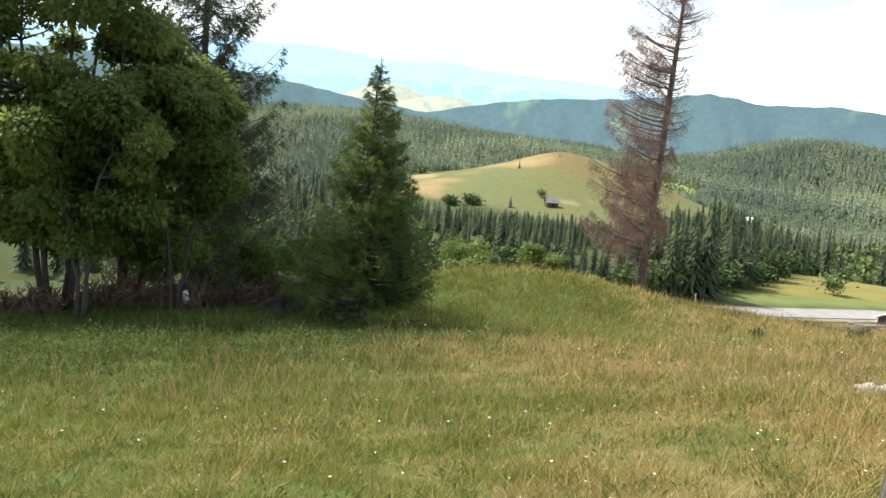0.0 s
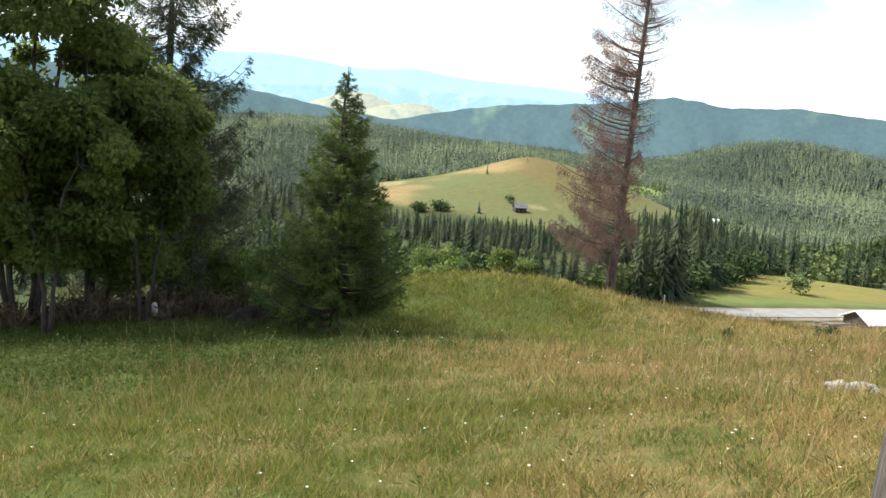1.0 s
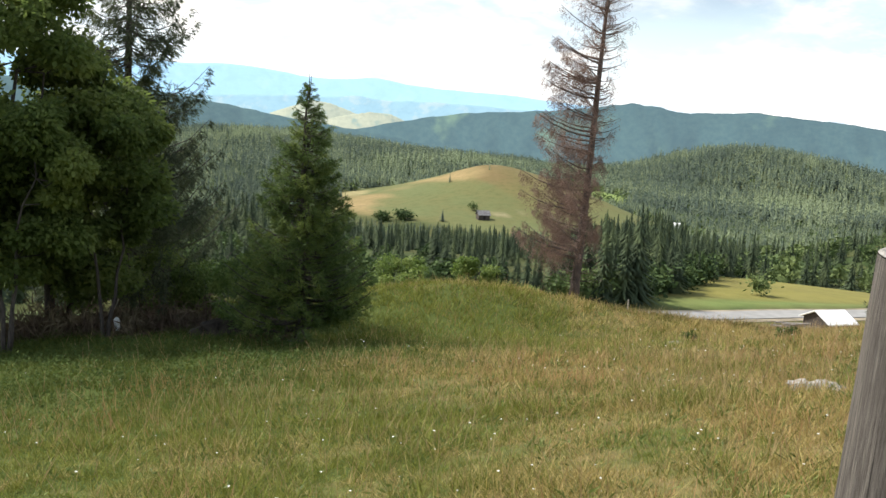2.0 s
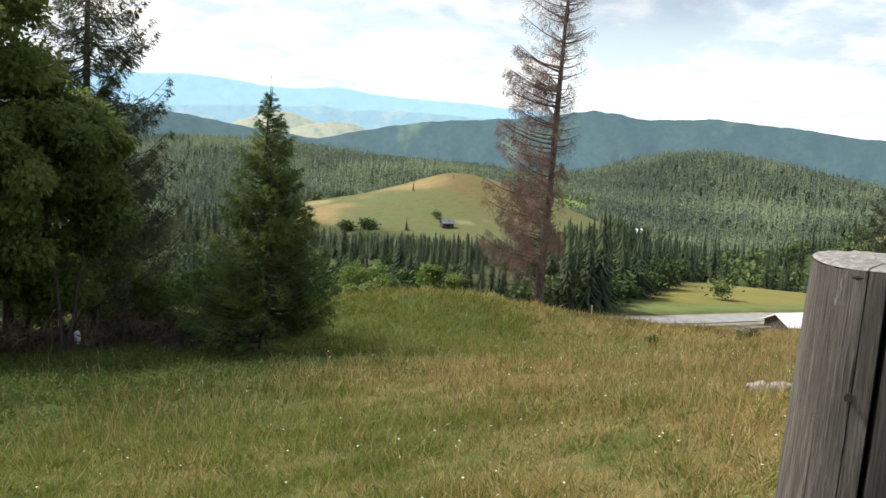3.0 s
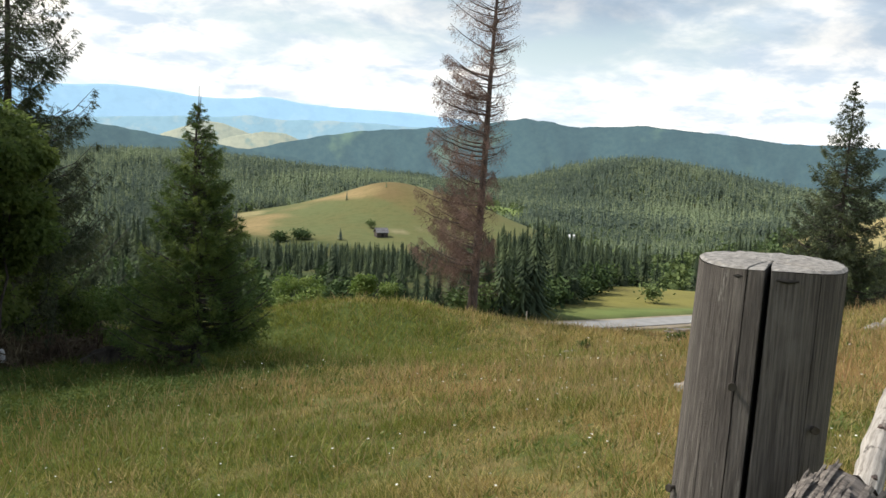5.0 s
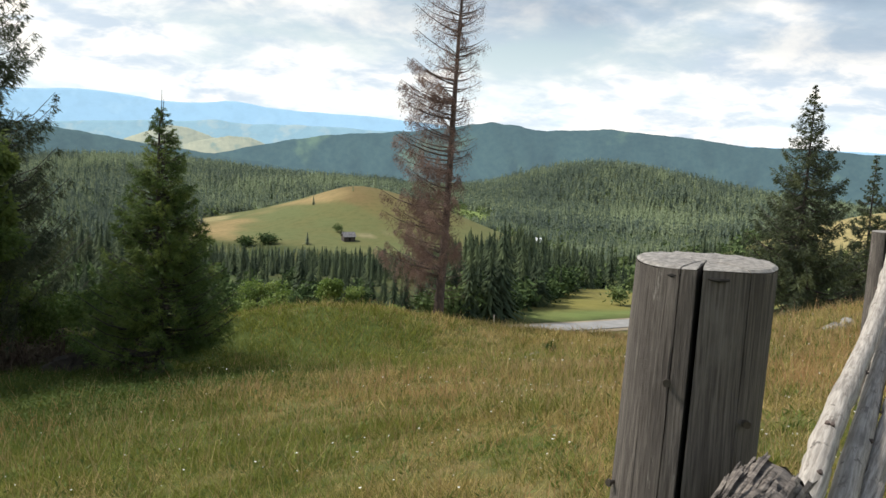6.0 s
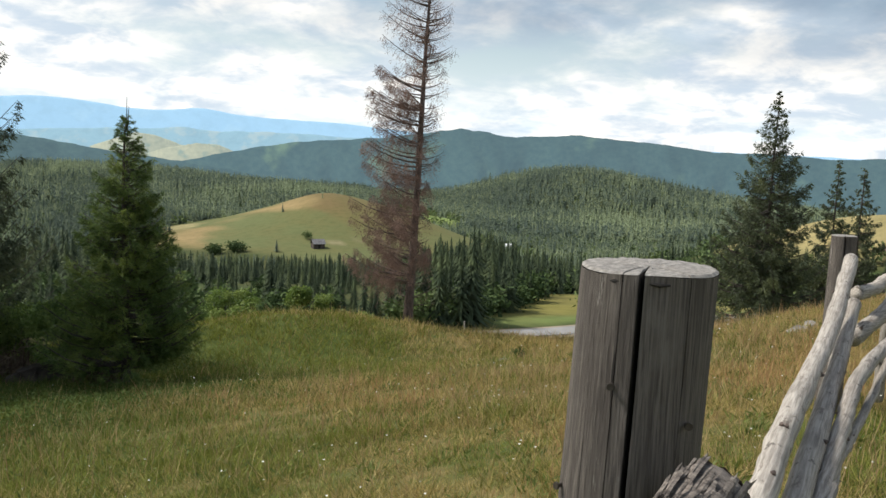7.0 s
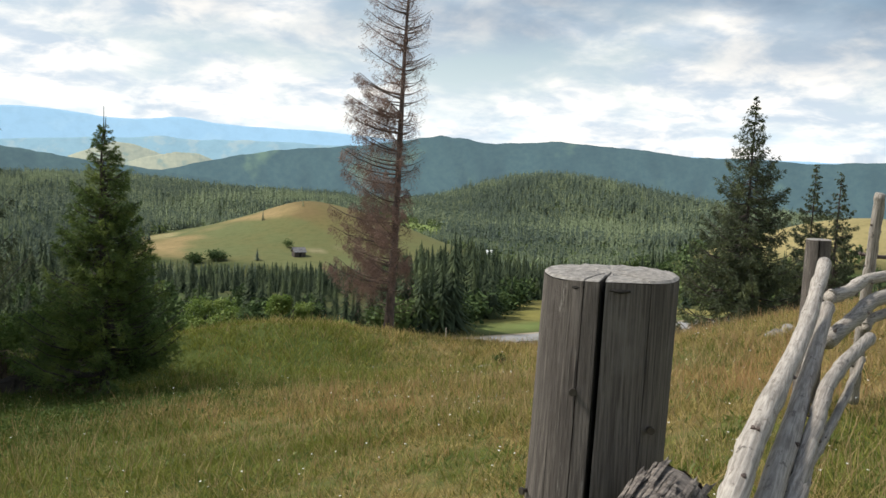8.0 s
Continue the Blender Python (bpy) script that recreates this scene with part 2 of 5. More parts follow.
def build_post_wood(nt, bsdf):
    fine = place_noise(nt, 7.0, 6, 0.7, (40, 40, 0.9), "object")
    streak = place_noise(nt, 4.0, 5, 0.6, (9, 9, 0.7), "object")
    crack = place_noise(nt, 5.0, 3, 0.5, (26, 26, 0.45), "object")
    blotch = place_noise(nt, 7.0, 5, 0.65, (1, 1, 0.5), "object")
    c = blend(nt, span(nt, fine, 0.36, 0.64), (0.082, 0.069, 0.060), (0.195, 0.170, 0.148))
    c = blend(nt, span(nt, streak, 0.46, 0.66, 0, 0.6), c, (0.062, 0.052, 0.046))
    c = blend(nt, span(nt, blotch, 0.56, 0.72, 0, 0.5), c, (0.24, 0.215, 0.19))
    c = blend(nt, span(nt, place_noise(nt, 11.0, 6, 0.75, (3.2, 3.2, 0.55), "object"), 0.60, 0.68, 0, 0.75), c, (0.34, 0.315, 0.28))
    c = blend(nt, span(nt, place_noise(nt, 2.4, 4, 0.6, (1, 1, 0.6), "object"), 0.50, 0.66, 0, 0.55), c, (0.060, 0.049, 0.042))
    c = blend(nt, span(nt, crack, 0.645, 0.68, 0, 0.85), c, (0.022, 0.018, 0.016))
    nt.links.new(c, bsdf.inputs["Base Color"])
    bsdf.inputs["Roughness"].default_value = 0.88
    bsdf.inputs["Specular IOR Level"].default_value = 0.3
    bump(nt, bsdf, fine, 0.8, 0.008)


M_POST = material("weathered post wood", build_post_wood)
M_CUT = woody("pale cut wood", (0.17, 0.155, 0.14), (0.36, 0.335, 0.30), (16, 16, 3), 0.4, 6.0)
M_RAIL = woody("silvery peeled pole", (0.24, 0.210, 0.178), (0.52, 0.470, 0.41), (22, 22, 0.8), 0.6, 5.0, bark=(0.13, 0.10, 0.08))
M_RAIL_DARK = woody("dull grey pole", (0.19, 0.165, 0.140), (0.44, 0.395, 0.345), (22, 22, 0.8), 0.6, 5.0, bark=(0.12, 0.095, 0.078))
M_FLAKY = woody("flaking bark", (0.050, 0.040, 0.036), (0.25, 0.215, 0.185), (4, 9, 22), 0.9, 4.0)
M_STONE = plain("pale stone", (0.25, 0.235, 0.21), 0.9, 0, 0.4, 5.0)
M_EARTH = plain("dark earth", (0.055, 0.042, 0.030), 0.95, 0, 0.4, 5.0)
M_ROAD = plain("pale gravelled road", (0.27, 0.262, 0.25), 0.9, 0, 0.12, 0.6)
M_VERGE = plain("bare road verge", (0.27, 0.22, 0.15), 0.95, 0, 0.3, 0.4)
M_WHITE = plain("white sheet", (0.80, 0.80, 0.80), 0.6, 0, 0.05, 2.0)
M_BARN = plain("dark barn boards", (0.075, 0.060, 0.050), 0.9, 0, 0.3, 1.0)
M_SHINGLE = plain("grey shingle roof", (0.20, 0.19, 0.19), 0.9, 0, 0.3, 1.0)
M_FLOWER = plain("white petals", (0.78, 0.77, 0.70), 0.7, 0, 0.1, 3.0)
M_STEEL = plain("rusty nail steel", (0.10, 0.085, 0.075), 0.5, 0.8, 0.3, 60.0)
M_CRACK = plain("dark split wood", (0.02, 0.017, 0.014), 0.95, 0, 0.3, 9.0)


# ---- mesh helpers ----
def part(name, data, mat, parent=None, label="", smooth=False):
    """One mesh object from (verts, faces) or a bmesh, under its thing."""
    me = bpy.data.meshes.new(name)
    if isinstance(data, bmesh.types.BMesh):
        data.to_mesh(me)
        data.free()
    else:
        me.from_pydata([tuple(map(float, v)) for v in data[0]], [], data[1])
    me.materials.append(mat)
    if smooth:
        me.polygons.foreach_set("use_smooth", [True] * len(me.polygons))
    ob = new(name, me)
    if parent:
        ob.parent = parent
    return tagged(ob, label)


def raw_mesh(name, verts, faces, mat, parent=None):
    """Large meshes straight from arrays; faces is (n, 3) or (n, 4)."""
    me = bpy.data.meshes.new(name)
    verts, faces = np.ascontiguousarray(verts, np.float32), np.ascontiguousarray(faces, np.int32)
    n, k = faces.shape
    me.vertices.add(len(verts))
    me.vertices.foreach_set("co", verts.ravel())
    me.loops.add(n * k)
    me.loops.foreach_set("vertex_index", faces.ravel())
    me.polygons.add(n)
    me.polygons.foreach_set("loop_start", np.arange(0, n * k, k, dtype=np.int32))
    me.update(calc_edges=True)
    me.materials.append(mat)
    ob = new(name, me)
    if parent:
        ob.parent = parent
    return ob


def thing(name, place, label, category, group="", kind=""):
    ob = new(name)
    ob.location = place
    return tagged(ob, label, category, group, kind)


def unit(v):
    return v / (np.linalg.norm(v, axis=-1, keepdims=True) + 1e-9)


def sprigs(base, along, width, rng, roll=None):
    """Pointed leaves or needle sprigs: one diamond for each base point, along its vector, with its width."""
    side = unit(np.cross(along, roll if roll is not None else rng.normal(size=along.shape)))
    mid = base + along * 0.45
    w = side * np.asarray(width)[:, None] * 0.5
    v = np.stack([base, mid + w, base + along, mid - w], 1).reshape(-1, 3)
    return v, np.arange(len(v)).reshape(-1, 4)


def tube(points, radii, sides=7, caps=True):
    """A round limb through the points, as (verts, faces)."""
    points = [Vector(p) for p in points]
    verts, faces = [], []
    for i, p in enumerate(points):
        d = (points[min(i + 1, len(points) - 1)] - points[max(i - 1, 0)]).normalized()
        a = d.orthogonal().normalized() if abs(d.z) > 0.9 else d.cross(Vector((0, 0, 1))).normalized()
        if abs(d.z) > 0.9:
            a = (Vector((1, 0, 0)) - d * d.x).normalized()
        b = d.cross(a)
        for k in range(sides):
            t = 2 * math.pi * k / sides
            verts.append(tuple(p + (a * math.cos(t) + b * math.sin(t)) * radii[i]))
    for i in range(len(points) - 1):
        for k in range(sides):
            k2 = (k + 1) % sides
            faces.append((i * sides + k, i * sides + k2, (i + 1) * sides + k2, (i + 1) * sides + k))
    if caps:
        faces.append(tuple(range(sides))[::-1])
        faces.append(tuple((len(points) - 1) * sides + k for k in range(sides)))
    return verts, faces


def join(pieces):
    verts, faces = [], []
    for v, f in pieces:
        o = len(verts)
        verts += list(v)
        faces += [tuple(i + o for i in q) for q in f]
    return verts, faces


# ---- the lie of the land ----
def smooth(a, b, v):
    t = np.clip((v - a) / (b - a), 0, 1)
    return t * t * (3 - 2 * t)


def mound(x, y, cx, cy, sx, sy, amp):
    return amp * np.exp(-0.5 * (((x - cx) / sx) ** 2 + ((y - cy) / sy) ** 2))


FAR_D = np.array([0, 20, 35, 60, 105, 118, 175, 300, 400, 700, 1000, 1300, 1700, 2100, 4900])
FAR_Z = np.array([0, -3.5, -8.5, -14, -21.6, -22.2, -26, -48, -61, -78, -96, -108, -126, -150, -175])


def ground(x, y):
    """Height of the land: a slope falling north-west with a hummock, then a valley with hills beyond."""
    x, y = np.asarray(x, float), np.asarray(y, float)
    d = np.hypot(x, y)
    near = 0.1165 * x - 0.168 * np.maximum(y, -30) - 0.0039 * np.maximum(d - 12, 0) ** 2 + 0.0525 * np.maximum(x - 6, 0)
    near = near + mound(x, y, 2.68, 24.35, 5.08, 2.64, 1.80) + mound(x, y, 1.0, 14.0, 7.0, 2.2, 0.09)
    near = near + mound(x, y, -9.0, 20, 5.0, 4.0, 0.64) - mound(x, y, 8.48, 21, 5.5, 5.0, 0.853)
    near = near + 0.05 * np.sin(x * 0.9 + 1.3) * np.sin(y * 0.7) + 0.03 * np.sin(x * 2.1 + y * 1.7)
    far = np.interp(d, FAR_D, FAR_Z)
    far = (far + np.interp(d * 1.08, FAR_D, FAR_Z) + np.interp(d * 0.93, FAR_D, FAR_Z)) / 3
    # the grassy knoll, with a blunt peak
    far = far + mound(x, y, 92, 612, 54, 80, 25.0) + mound(x, y, 91, 600, 15, 45, 4.0) + mound(x, y, 150, 640, 40, 70, 8)
    # the round wooded hill to the east and its shoulders
    far = far + mound(x, y, 530, 1400, 85, 300, 46) + mound(x, y, 640, 1340, 80, 280, 24) + mound(x, y, 790, 1210, 130, 260, 22)
    # the wooded crest beyond the knoll, and the slopes across the valley to the west
    far = far + mound(x, y, 190, 1270, 190, 190, 17) + mound(x, y, -80, 1620, 170, 260, 26) + mound(x, y, -330, 1600, 260, 260, 24)
    far = far + mound(x, y, -90, 770, 70, 90, 15) + mound(x, y, 215, 960, 45, 110, 9)
    far = far + mound(x, y, 248, 285, 54, 60, 38)
    far = far + smooth(150, 600, d) * (3.0 * np.sin(x / 71 + 1) * np.sin(y / 83) + 1.5 * np.sin(x / 29 + y / 37))
    w = smooth(21, 36, d)
    return near * (1 - w) + far * w


def polar(az, d, lift=0.0):
    """The place d metres off at az degrees, clockwise from +y, on the ground."""
    x, y = d * math.sin(radians(az)), d * math.cos(radians(az))
    return Vector((x, y, float(ground(x, y)) + lift))


ROAD_A, ROAD_B = Vector((-40, 94, 0)), Vector((190, 146, 0))


def road_offset(x, y):
    d = (ROAD_B - ROAD_A).normalized()
    return (x - ROAD_A.x) * -d.y + (y - ROAD_A.y) * d.x


def build_ground_sheet():
    """One sheet of land, from underfoot to the horizon."""
    az = np.concatenate([np.arange(-32, 50, 0.5), np.arange(50, 328, 4.0)])
    r = np.concatenate([[0.0], np.geomspace(0.8, 30, 130), np.geomspace(30.5, 250, 90), np.geomspace(254, 1500, 130), np.geomspace(1550, 4900, 30)])
    A, R = np.meshgrid(np.radians(az), r)
    x, y = R * np.sin(A), R * np.cos(A)
    z = ground(x, y)
    # bench the road into the slope
    off = road_offset(x, y)
    bench = (1 - smooth(3.5, 12, np.abs(off))) * smooth(60, 90, R) * (1 - smooth(190, 260, R))
    z = z * (1 - bench) + (-23.0) * bench
    n, k = z.shape
    idx = np.arange(n * k).reshape(n, k)
    nxt = np.roll(idx, -1, axis=1)
    faces = np.stack([idx[:-1], idx[1:], nxt[1:], nxt[:-1]], -1).reshape(-1, 4)
    ob = raw_mesh("ground", np.stack([x, y, z], -1).reshape(-1, 3), faces[:, ::-1], M_GROUND)
    ob.data.polygons.foreach_set("use_smooth", [True] * len(ob.data.polygons))
    # what grows where: the tone of the cover far off, with its weight in alpha
    col = np.zeros((n, k, 4))
    col[..., :3] = (0.045, 0.065, 0.022)
    col[..., 3] = smooth(24, 34, R)

    def paint(mask, rgb):
        m = np.clip(mask, 0, 1)[..., None]
        col[..., :3] = col[..., :3] * (1 - m) + np.array(rgb) * m
    paint(1 - smooth(60, 75, R), (0.20, 0.165, 0.06))
    paint(smooth(70, 74, R) * (1 - smooth(-6, -3, off)) * smooth(12, 15, np.degrees(A)), (0.22, 0.165, 0.06))
    paint(smooth(3, 6, off) * (1 - smooth(9, 15, off)) * (1 - smooth(240, 260, R)) * smooth(15.5, 17.0, np.degrees(A)) * (np.degrees(A) < 60), (0.145, 0.195, 0.06))
    paint(smooth(9, 15, off) * (1 - smooth(60, 75, off)) * (1 - smooth(210, 240, R)) * smooth(17, 18.5, np.degrees(A)) * (np.degrees(A) < 60), (0.21, 0.19, 0.055))
    knoll = knoll_mask(x, y)
    paint(knoll, (0.128, 0.142, 0.058))
    ripple = 1.2 * np.sin(x / 9) * np.sin(y / 13) + 0.8 * np.sin(x / 4 + y / 7)
    paint(knoll * smooth(-2.0, 1.5, z + 45.5 + ripple) * smooth(70, 84, x + 2 * ripple), (0.170, 0.120, 0.058))
    paint(knoll * smooth(84, 104, x + 4 * ripple) * smooth(-62, -50, z) * 0.7, (0.170, 0.148, 0.060))
    paint(knoll * smooth(-0.8, 0.8, z + 60.5 - (x - 20) * 0.28 + 0.5 * ripple) * (1 - smooth(76, 90, x + 2 * ripple)), (0.30, 0.220, 0.105))
    paint(knoll * (1 - smooth(1.2, 3.0, np.abs(y - 506 - 0.12 * (x - 75) - 2 * np.sin(x / 7)))) * 0.7 * (1 - smooth(10, 26, np.abs(x - 76))), (0.33, 0.28, 0.17))
    paint(1 - smooth(0.75, 1.1, glade_reach(x, y)), (0.20, 0.27, 0.085))
    paint(1 - smooth(0.8, 1.15, np.hypot((x - 250) / 66, (y - 280) / 60)), (0.36, 0.30, 0.14))
    paint(1 - smooth(0.8, 1.15, np.hypot((x - 4) / 13, (y - 645) / 24)), (0.30, 0.26, 0.13))
    attr = ob.data.color_attributes.new("cover", "FLOAT_COLOR", "POINT")
    attr.data.foreach_set("color", col.reshape(-1).astype(np.float32))
    return tagged(ob, "grassy hillside falling into a wooded valley", "ground", kind="structure")


def glade_reach(x, y):
    """Under 1 in the felled strip of bright young growth behind the knoll."""
    return np.hypot((x - 232 - 0.1 * (y - 900)) / 34, (y - 900) / 125) + 0.06 * np.sin(x / 9) + 0.05 * np.sin(y / 21)


def knoll_mask(x, y):
    return 1 - smooth(0.85, 1.05, np.hypot((x - 95) / 105, (y - 590) / 150) + 0.06 * np.sin(x / 17) + 0.05 * np.sin(y / 23))


build_ground_sheet()


def ridge(name, label, d, az0, az1, tops, mat, base=-175.0, rough=1.0, depth=0.25, spurs=0.0):
    """A far line of hills: wooded slopes with spurs and ravines running down from an uneven crest."""
    n, rows = 460, 26
    a = np.linspace(az0, az1, n)
    top = np.interp(a, [t[0] for t in tops], [t[1] for t in tops])
    k = np.hanning(9)
    top = np.convolve(np.pad(top, 4, mode="edge"), k / k.sum(), "valid")
    rng = np.random.default_rng(int(d))
    crest = d * np.tan(np.radians(top)) + 1.55
    fine = np.convolve(rng.normal(size=n + 4), np.ones(5) / 5, "valid") * rough
    v, face = [], []
    for j in range(rows):
        t = j / (rows - 1)
        swell = t * (1 - t) * 4
        bend = a + 1.2 * (1 - t) * np.sin(a * 0.6 + 1)
        fold = 0.6 * np.sin(bend * 0.95 + 0.4) + 0.4 * np.sin(bend * 2.1 + 2) + 0.2 * np.sin(bend * 4.3 + 3 * t)
        rr = d * (1 - depth * (1 - t)) * (1 + spurs * fold * swell)
        zz = base + (crest + fine * (t ** 3) - base) * (t ** 0.9)
        v.append(np.stack([rr * np.sin(np.radians(a)), rr * np.cos(np.radians(a)), zz], -1))
        face.append(np.stack([np.radians(a) * d, zz * 1.6, np.zeros(n)], -1))
    back = v[-1].copy()
    back[:, 2] = base
    back[:, :2] *= 1.03
    v.append(back)
    face.append(face[-1])
    v = np.stack(v)
    idx = np.arange(v.shape[0] * n).reshape(v.shape[0], n)
    f = np.stack([idx[:-1, :-1], idx[:-1, 1:], idx[1:, 1:], idx[1:, :-1]], -1).reshape(-1, 4)
    ob = raw_mesh(name, v.reshape(-1, 3), f, mat)
    ob.data.polygons.foreach_set("use_smooth", [True] * len(ob.data.polygons))
    attr = ob.data.attributes.new("slope", "FLOAT_VECTOR", "POINT")
    attr.data.foreach_set("vector", np.stack(face).reshape(-1).astype(np.float32))
    return tagged(ob, label, "hills", kind="structure")


def distant(name, low, high, patch, haze_glow, patchiness=0.3, broad=0.006, cut=0.54):
    """Hills far off: woods, clearings with soft edges, and blue haze painted into colour and emission."""
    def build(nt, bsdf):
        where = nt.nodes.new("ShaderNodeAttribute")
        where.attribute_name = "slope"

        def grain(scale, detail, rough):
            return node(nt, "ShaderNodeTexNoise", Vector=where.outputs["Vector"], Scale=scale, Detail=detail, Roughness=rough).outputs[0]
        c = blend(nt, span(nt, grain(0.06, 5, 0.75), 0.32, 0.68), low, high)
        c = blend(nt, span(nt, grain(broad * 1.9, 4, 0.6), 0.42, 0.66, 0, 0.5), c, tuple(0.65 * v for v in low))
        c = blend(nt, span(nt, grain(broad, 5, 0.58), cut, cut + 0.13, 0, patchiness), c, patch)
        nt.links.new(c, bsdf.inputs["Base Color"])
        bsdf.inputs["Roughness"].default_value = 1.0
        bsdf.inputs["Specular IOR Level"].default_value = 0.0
        # emission stands in for haze; the hills give off no light
        bsdf.inputs["Emission Color"].default_value = (*haze_glow, 1)
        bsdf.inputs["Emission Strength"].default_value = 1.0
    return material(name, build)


# bluish base tones and the emission put haze over the far land
M_MOUNTAIN = distant("haze-blue far mountains", (0.11, 0.18, 0.25), (0.12, 0.195, 0.265), (0.17, 0.24, 0.29), (0.25, 0.40, 0.52), 0.5)
M_VALLEY = distant("haze-paled far fields", (0.10, 0.16, 0.19), (0.12, 0.18, 0.20), (0.20, 0.21, 0.18), (0.18, 0.29, 0.36), 0.8, 0.009, 0.52)
M_STRAW_HILL = distant("haze-tinted far straw hill", (0.22, 0.20, 0.12), (0.28, 0.255, 0.155), (0.08, 0.13, 0.11), (0.17, 0.22, 0.22), 0.8, 0.012, 0.50)
# dark woods on the ridges, with blue haze painted in as tint and emission
M_RIDGE = distant("haze-tinted wooded ridge", (0.020, 0.044, 0.046), (0.038, 0.068, 0.060), (0.15, 0.22, 0.11), (0.066, 0.098, 0.120), 0.45, 0.0045, 0.57)
M_RIDGE_L = distant("haze-tinted wooded slope", (0.020, 0.040, 0.042), (0.040, 0.070, 0.060), (0.14, 0.18, 0.10), (0.066, 0.100, 0.118), 0.5, 0.006, 0.57)
ridge("backdrop_mountains", "mountains on the horizon tinted pale blue with haze", 4600, -40, 60, [(-40, 0.5), (-20, 0.9), (-12, 1.05), (-9, 1.0), (-7.2, 1.15), (-5.4, 1.06), (-3.4, 0.81), (-1.5, 0.66), (0, 0.73), (1, 0.88), (1.8, 0.86), (3.6, 0.58), (6.2, 0.45), (9.1, 0.40), (13, 0.1), (20, -0.3), (60, -0.4)], M_MOUNTAIN, rough=2, depth=0.08)
ridge("backdrop_fields", "valley fields below the mountains, paled with haze", 4050, -40, 30, [(-40, -0.6), (-10, -0.8), (-4, -0.45), (-1, -0.35), (0.5, -0.2), (2, -0.4), (5, -0.3), (8, -0.35), (14, -0.6), (30, -1.0)], M_VALLEY, rough=2, depth=0.10)
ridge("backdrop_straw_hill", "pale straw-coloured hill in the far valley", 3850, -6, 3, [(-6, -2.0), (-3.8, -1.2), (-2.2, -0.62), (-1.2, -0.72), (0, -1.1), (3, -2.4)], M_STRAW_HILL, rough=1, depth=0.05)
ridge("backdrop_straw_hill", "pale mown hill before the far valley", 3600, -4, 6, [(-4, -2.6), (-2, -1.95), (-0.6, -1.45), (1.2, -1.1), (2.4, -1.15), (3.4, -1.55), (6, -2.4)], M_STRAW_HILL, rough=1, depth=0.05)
ridge("backdrop_ridge_east", "wooded ridge tinted blue-green with haze", 3000, -2, 75, [(-2, -2.6), (0.8, -2.07), (2.6, -1.61), (4.7, -1.18), (6.8, -0.8), (9.1, -0.62), (12, -0.3), (14.2, -0.02), (16.3, 0.38), (17.5, 0.25), (19.2, 0.05), (21, 0.07), (23.2, 0.3), (25.5, 0.12), (28, 0.0), (31, -0.35), (34, -0.3), (37, -0.45), (41.3, -0.25), (50, 0.2), (75, 0.6)], M_RIDGE, rough=2.5, depth=0.34, spurs=0.018)
ridge("backdrop_ridge_west", "wooded slope across the valley, tinted blue with haze", 2300, -60, 8, [(-60, 0.3), (-20, -0.3), (-12, -0.5), (-9.3, -0.85), (-6.3, -1.26), (-4.3, -1.58), (-1, -2.0), (3, -2.5), (8, -3.4)], M_RIDGE_L, rough=2, depth=0.2, spurs=0.02)


# ---- road ----
def strip(name, off0, off1, z, mat, label, category):
    d = (ROAD_B - ROAD_A).normalized()
    nrm = Vector((-d.y, d.x, 0))
    v, f = [], []
    n = 60
    for i in range(n + 1):
        p = ROAD_A.lerp(ROAD_B, i / n)
        for o, dz in ((off0, -0.6), (off0, 0), (off1, 0), (off1, -0.6)):
            q = p + nrm * (o + 0.15 * math.sin(i * 1.3))
            v.append((q.x, q.y, z + dz))
    for i in range(n):
        for k in range(3):
            f.append((i * 4 + k, i * 4 + k + 1, i * 4 + k + 5, i * 4 + k + 4))
    return tagged(part(name, (v, [q[::-1] for q in f]), mat), label, category, kind="structure")


strip("road", -2.0, 2.0, -22.85, M_ROAD, "pale worn tarmac road along the valley side", "road")
strip("verge", -3.4, -2.1, -22.93, M_VERGE, "bare earth verge beside the road", "verge")
strip("verge", 2.1, 3.0, -22.93, M_VERGE, "bare earth verge beside the road", "verge")


# ---- far woods ----
def far_spruce_shape(rng, tiers, per):
    """A whole spruce, 1 m high: tier on tier of drooping pointed boughs round a thin core."""
    v, f = [], []
    for i in range(tiers):
        t = (i + rng.uniform(0.2, 0.8)) / tiers
        r = 0.195 * (1 - t) ** 0.9 + 0.010
        turn = rng.uniform(0, 6.28)
        for k in range(per):
            a = turn + 2 * math.pi * (k + rng.uniform(-0.35, 0.35)) / per
            reach = r * rng.uniform(0.65, 1.25)
            w = (2.6 if per < 9 else 1.7) * r / per * rng.uniform(0.7, 1.3)
            z = 0.05 + 0.90 * t + rng.uniform(-0.02, 0.02)
            c, s = math.cos(a), math.sin(a)
            o = len(v)
            v += [(-s * w, c * w, z + 0.035), (s * w, -c * w, z + 0.035), (c * reach, s * reach, z - 0.30 * reach - rng.uniform(0, 0.03))]
            f.append((o, o + 1, o + 2))
    o = len(v)
    v += [(0.045 * math.cos(k * 1.57), 0.045 * math.sin(k * 1.57), 0.0) for k in range(4)] + [(0, 0, 1.0)]
    f += [(o + k, o + (k + 1) % 4, o + 4) for k in range(4)]
    return np.array(v), np.array(f)


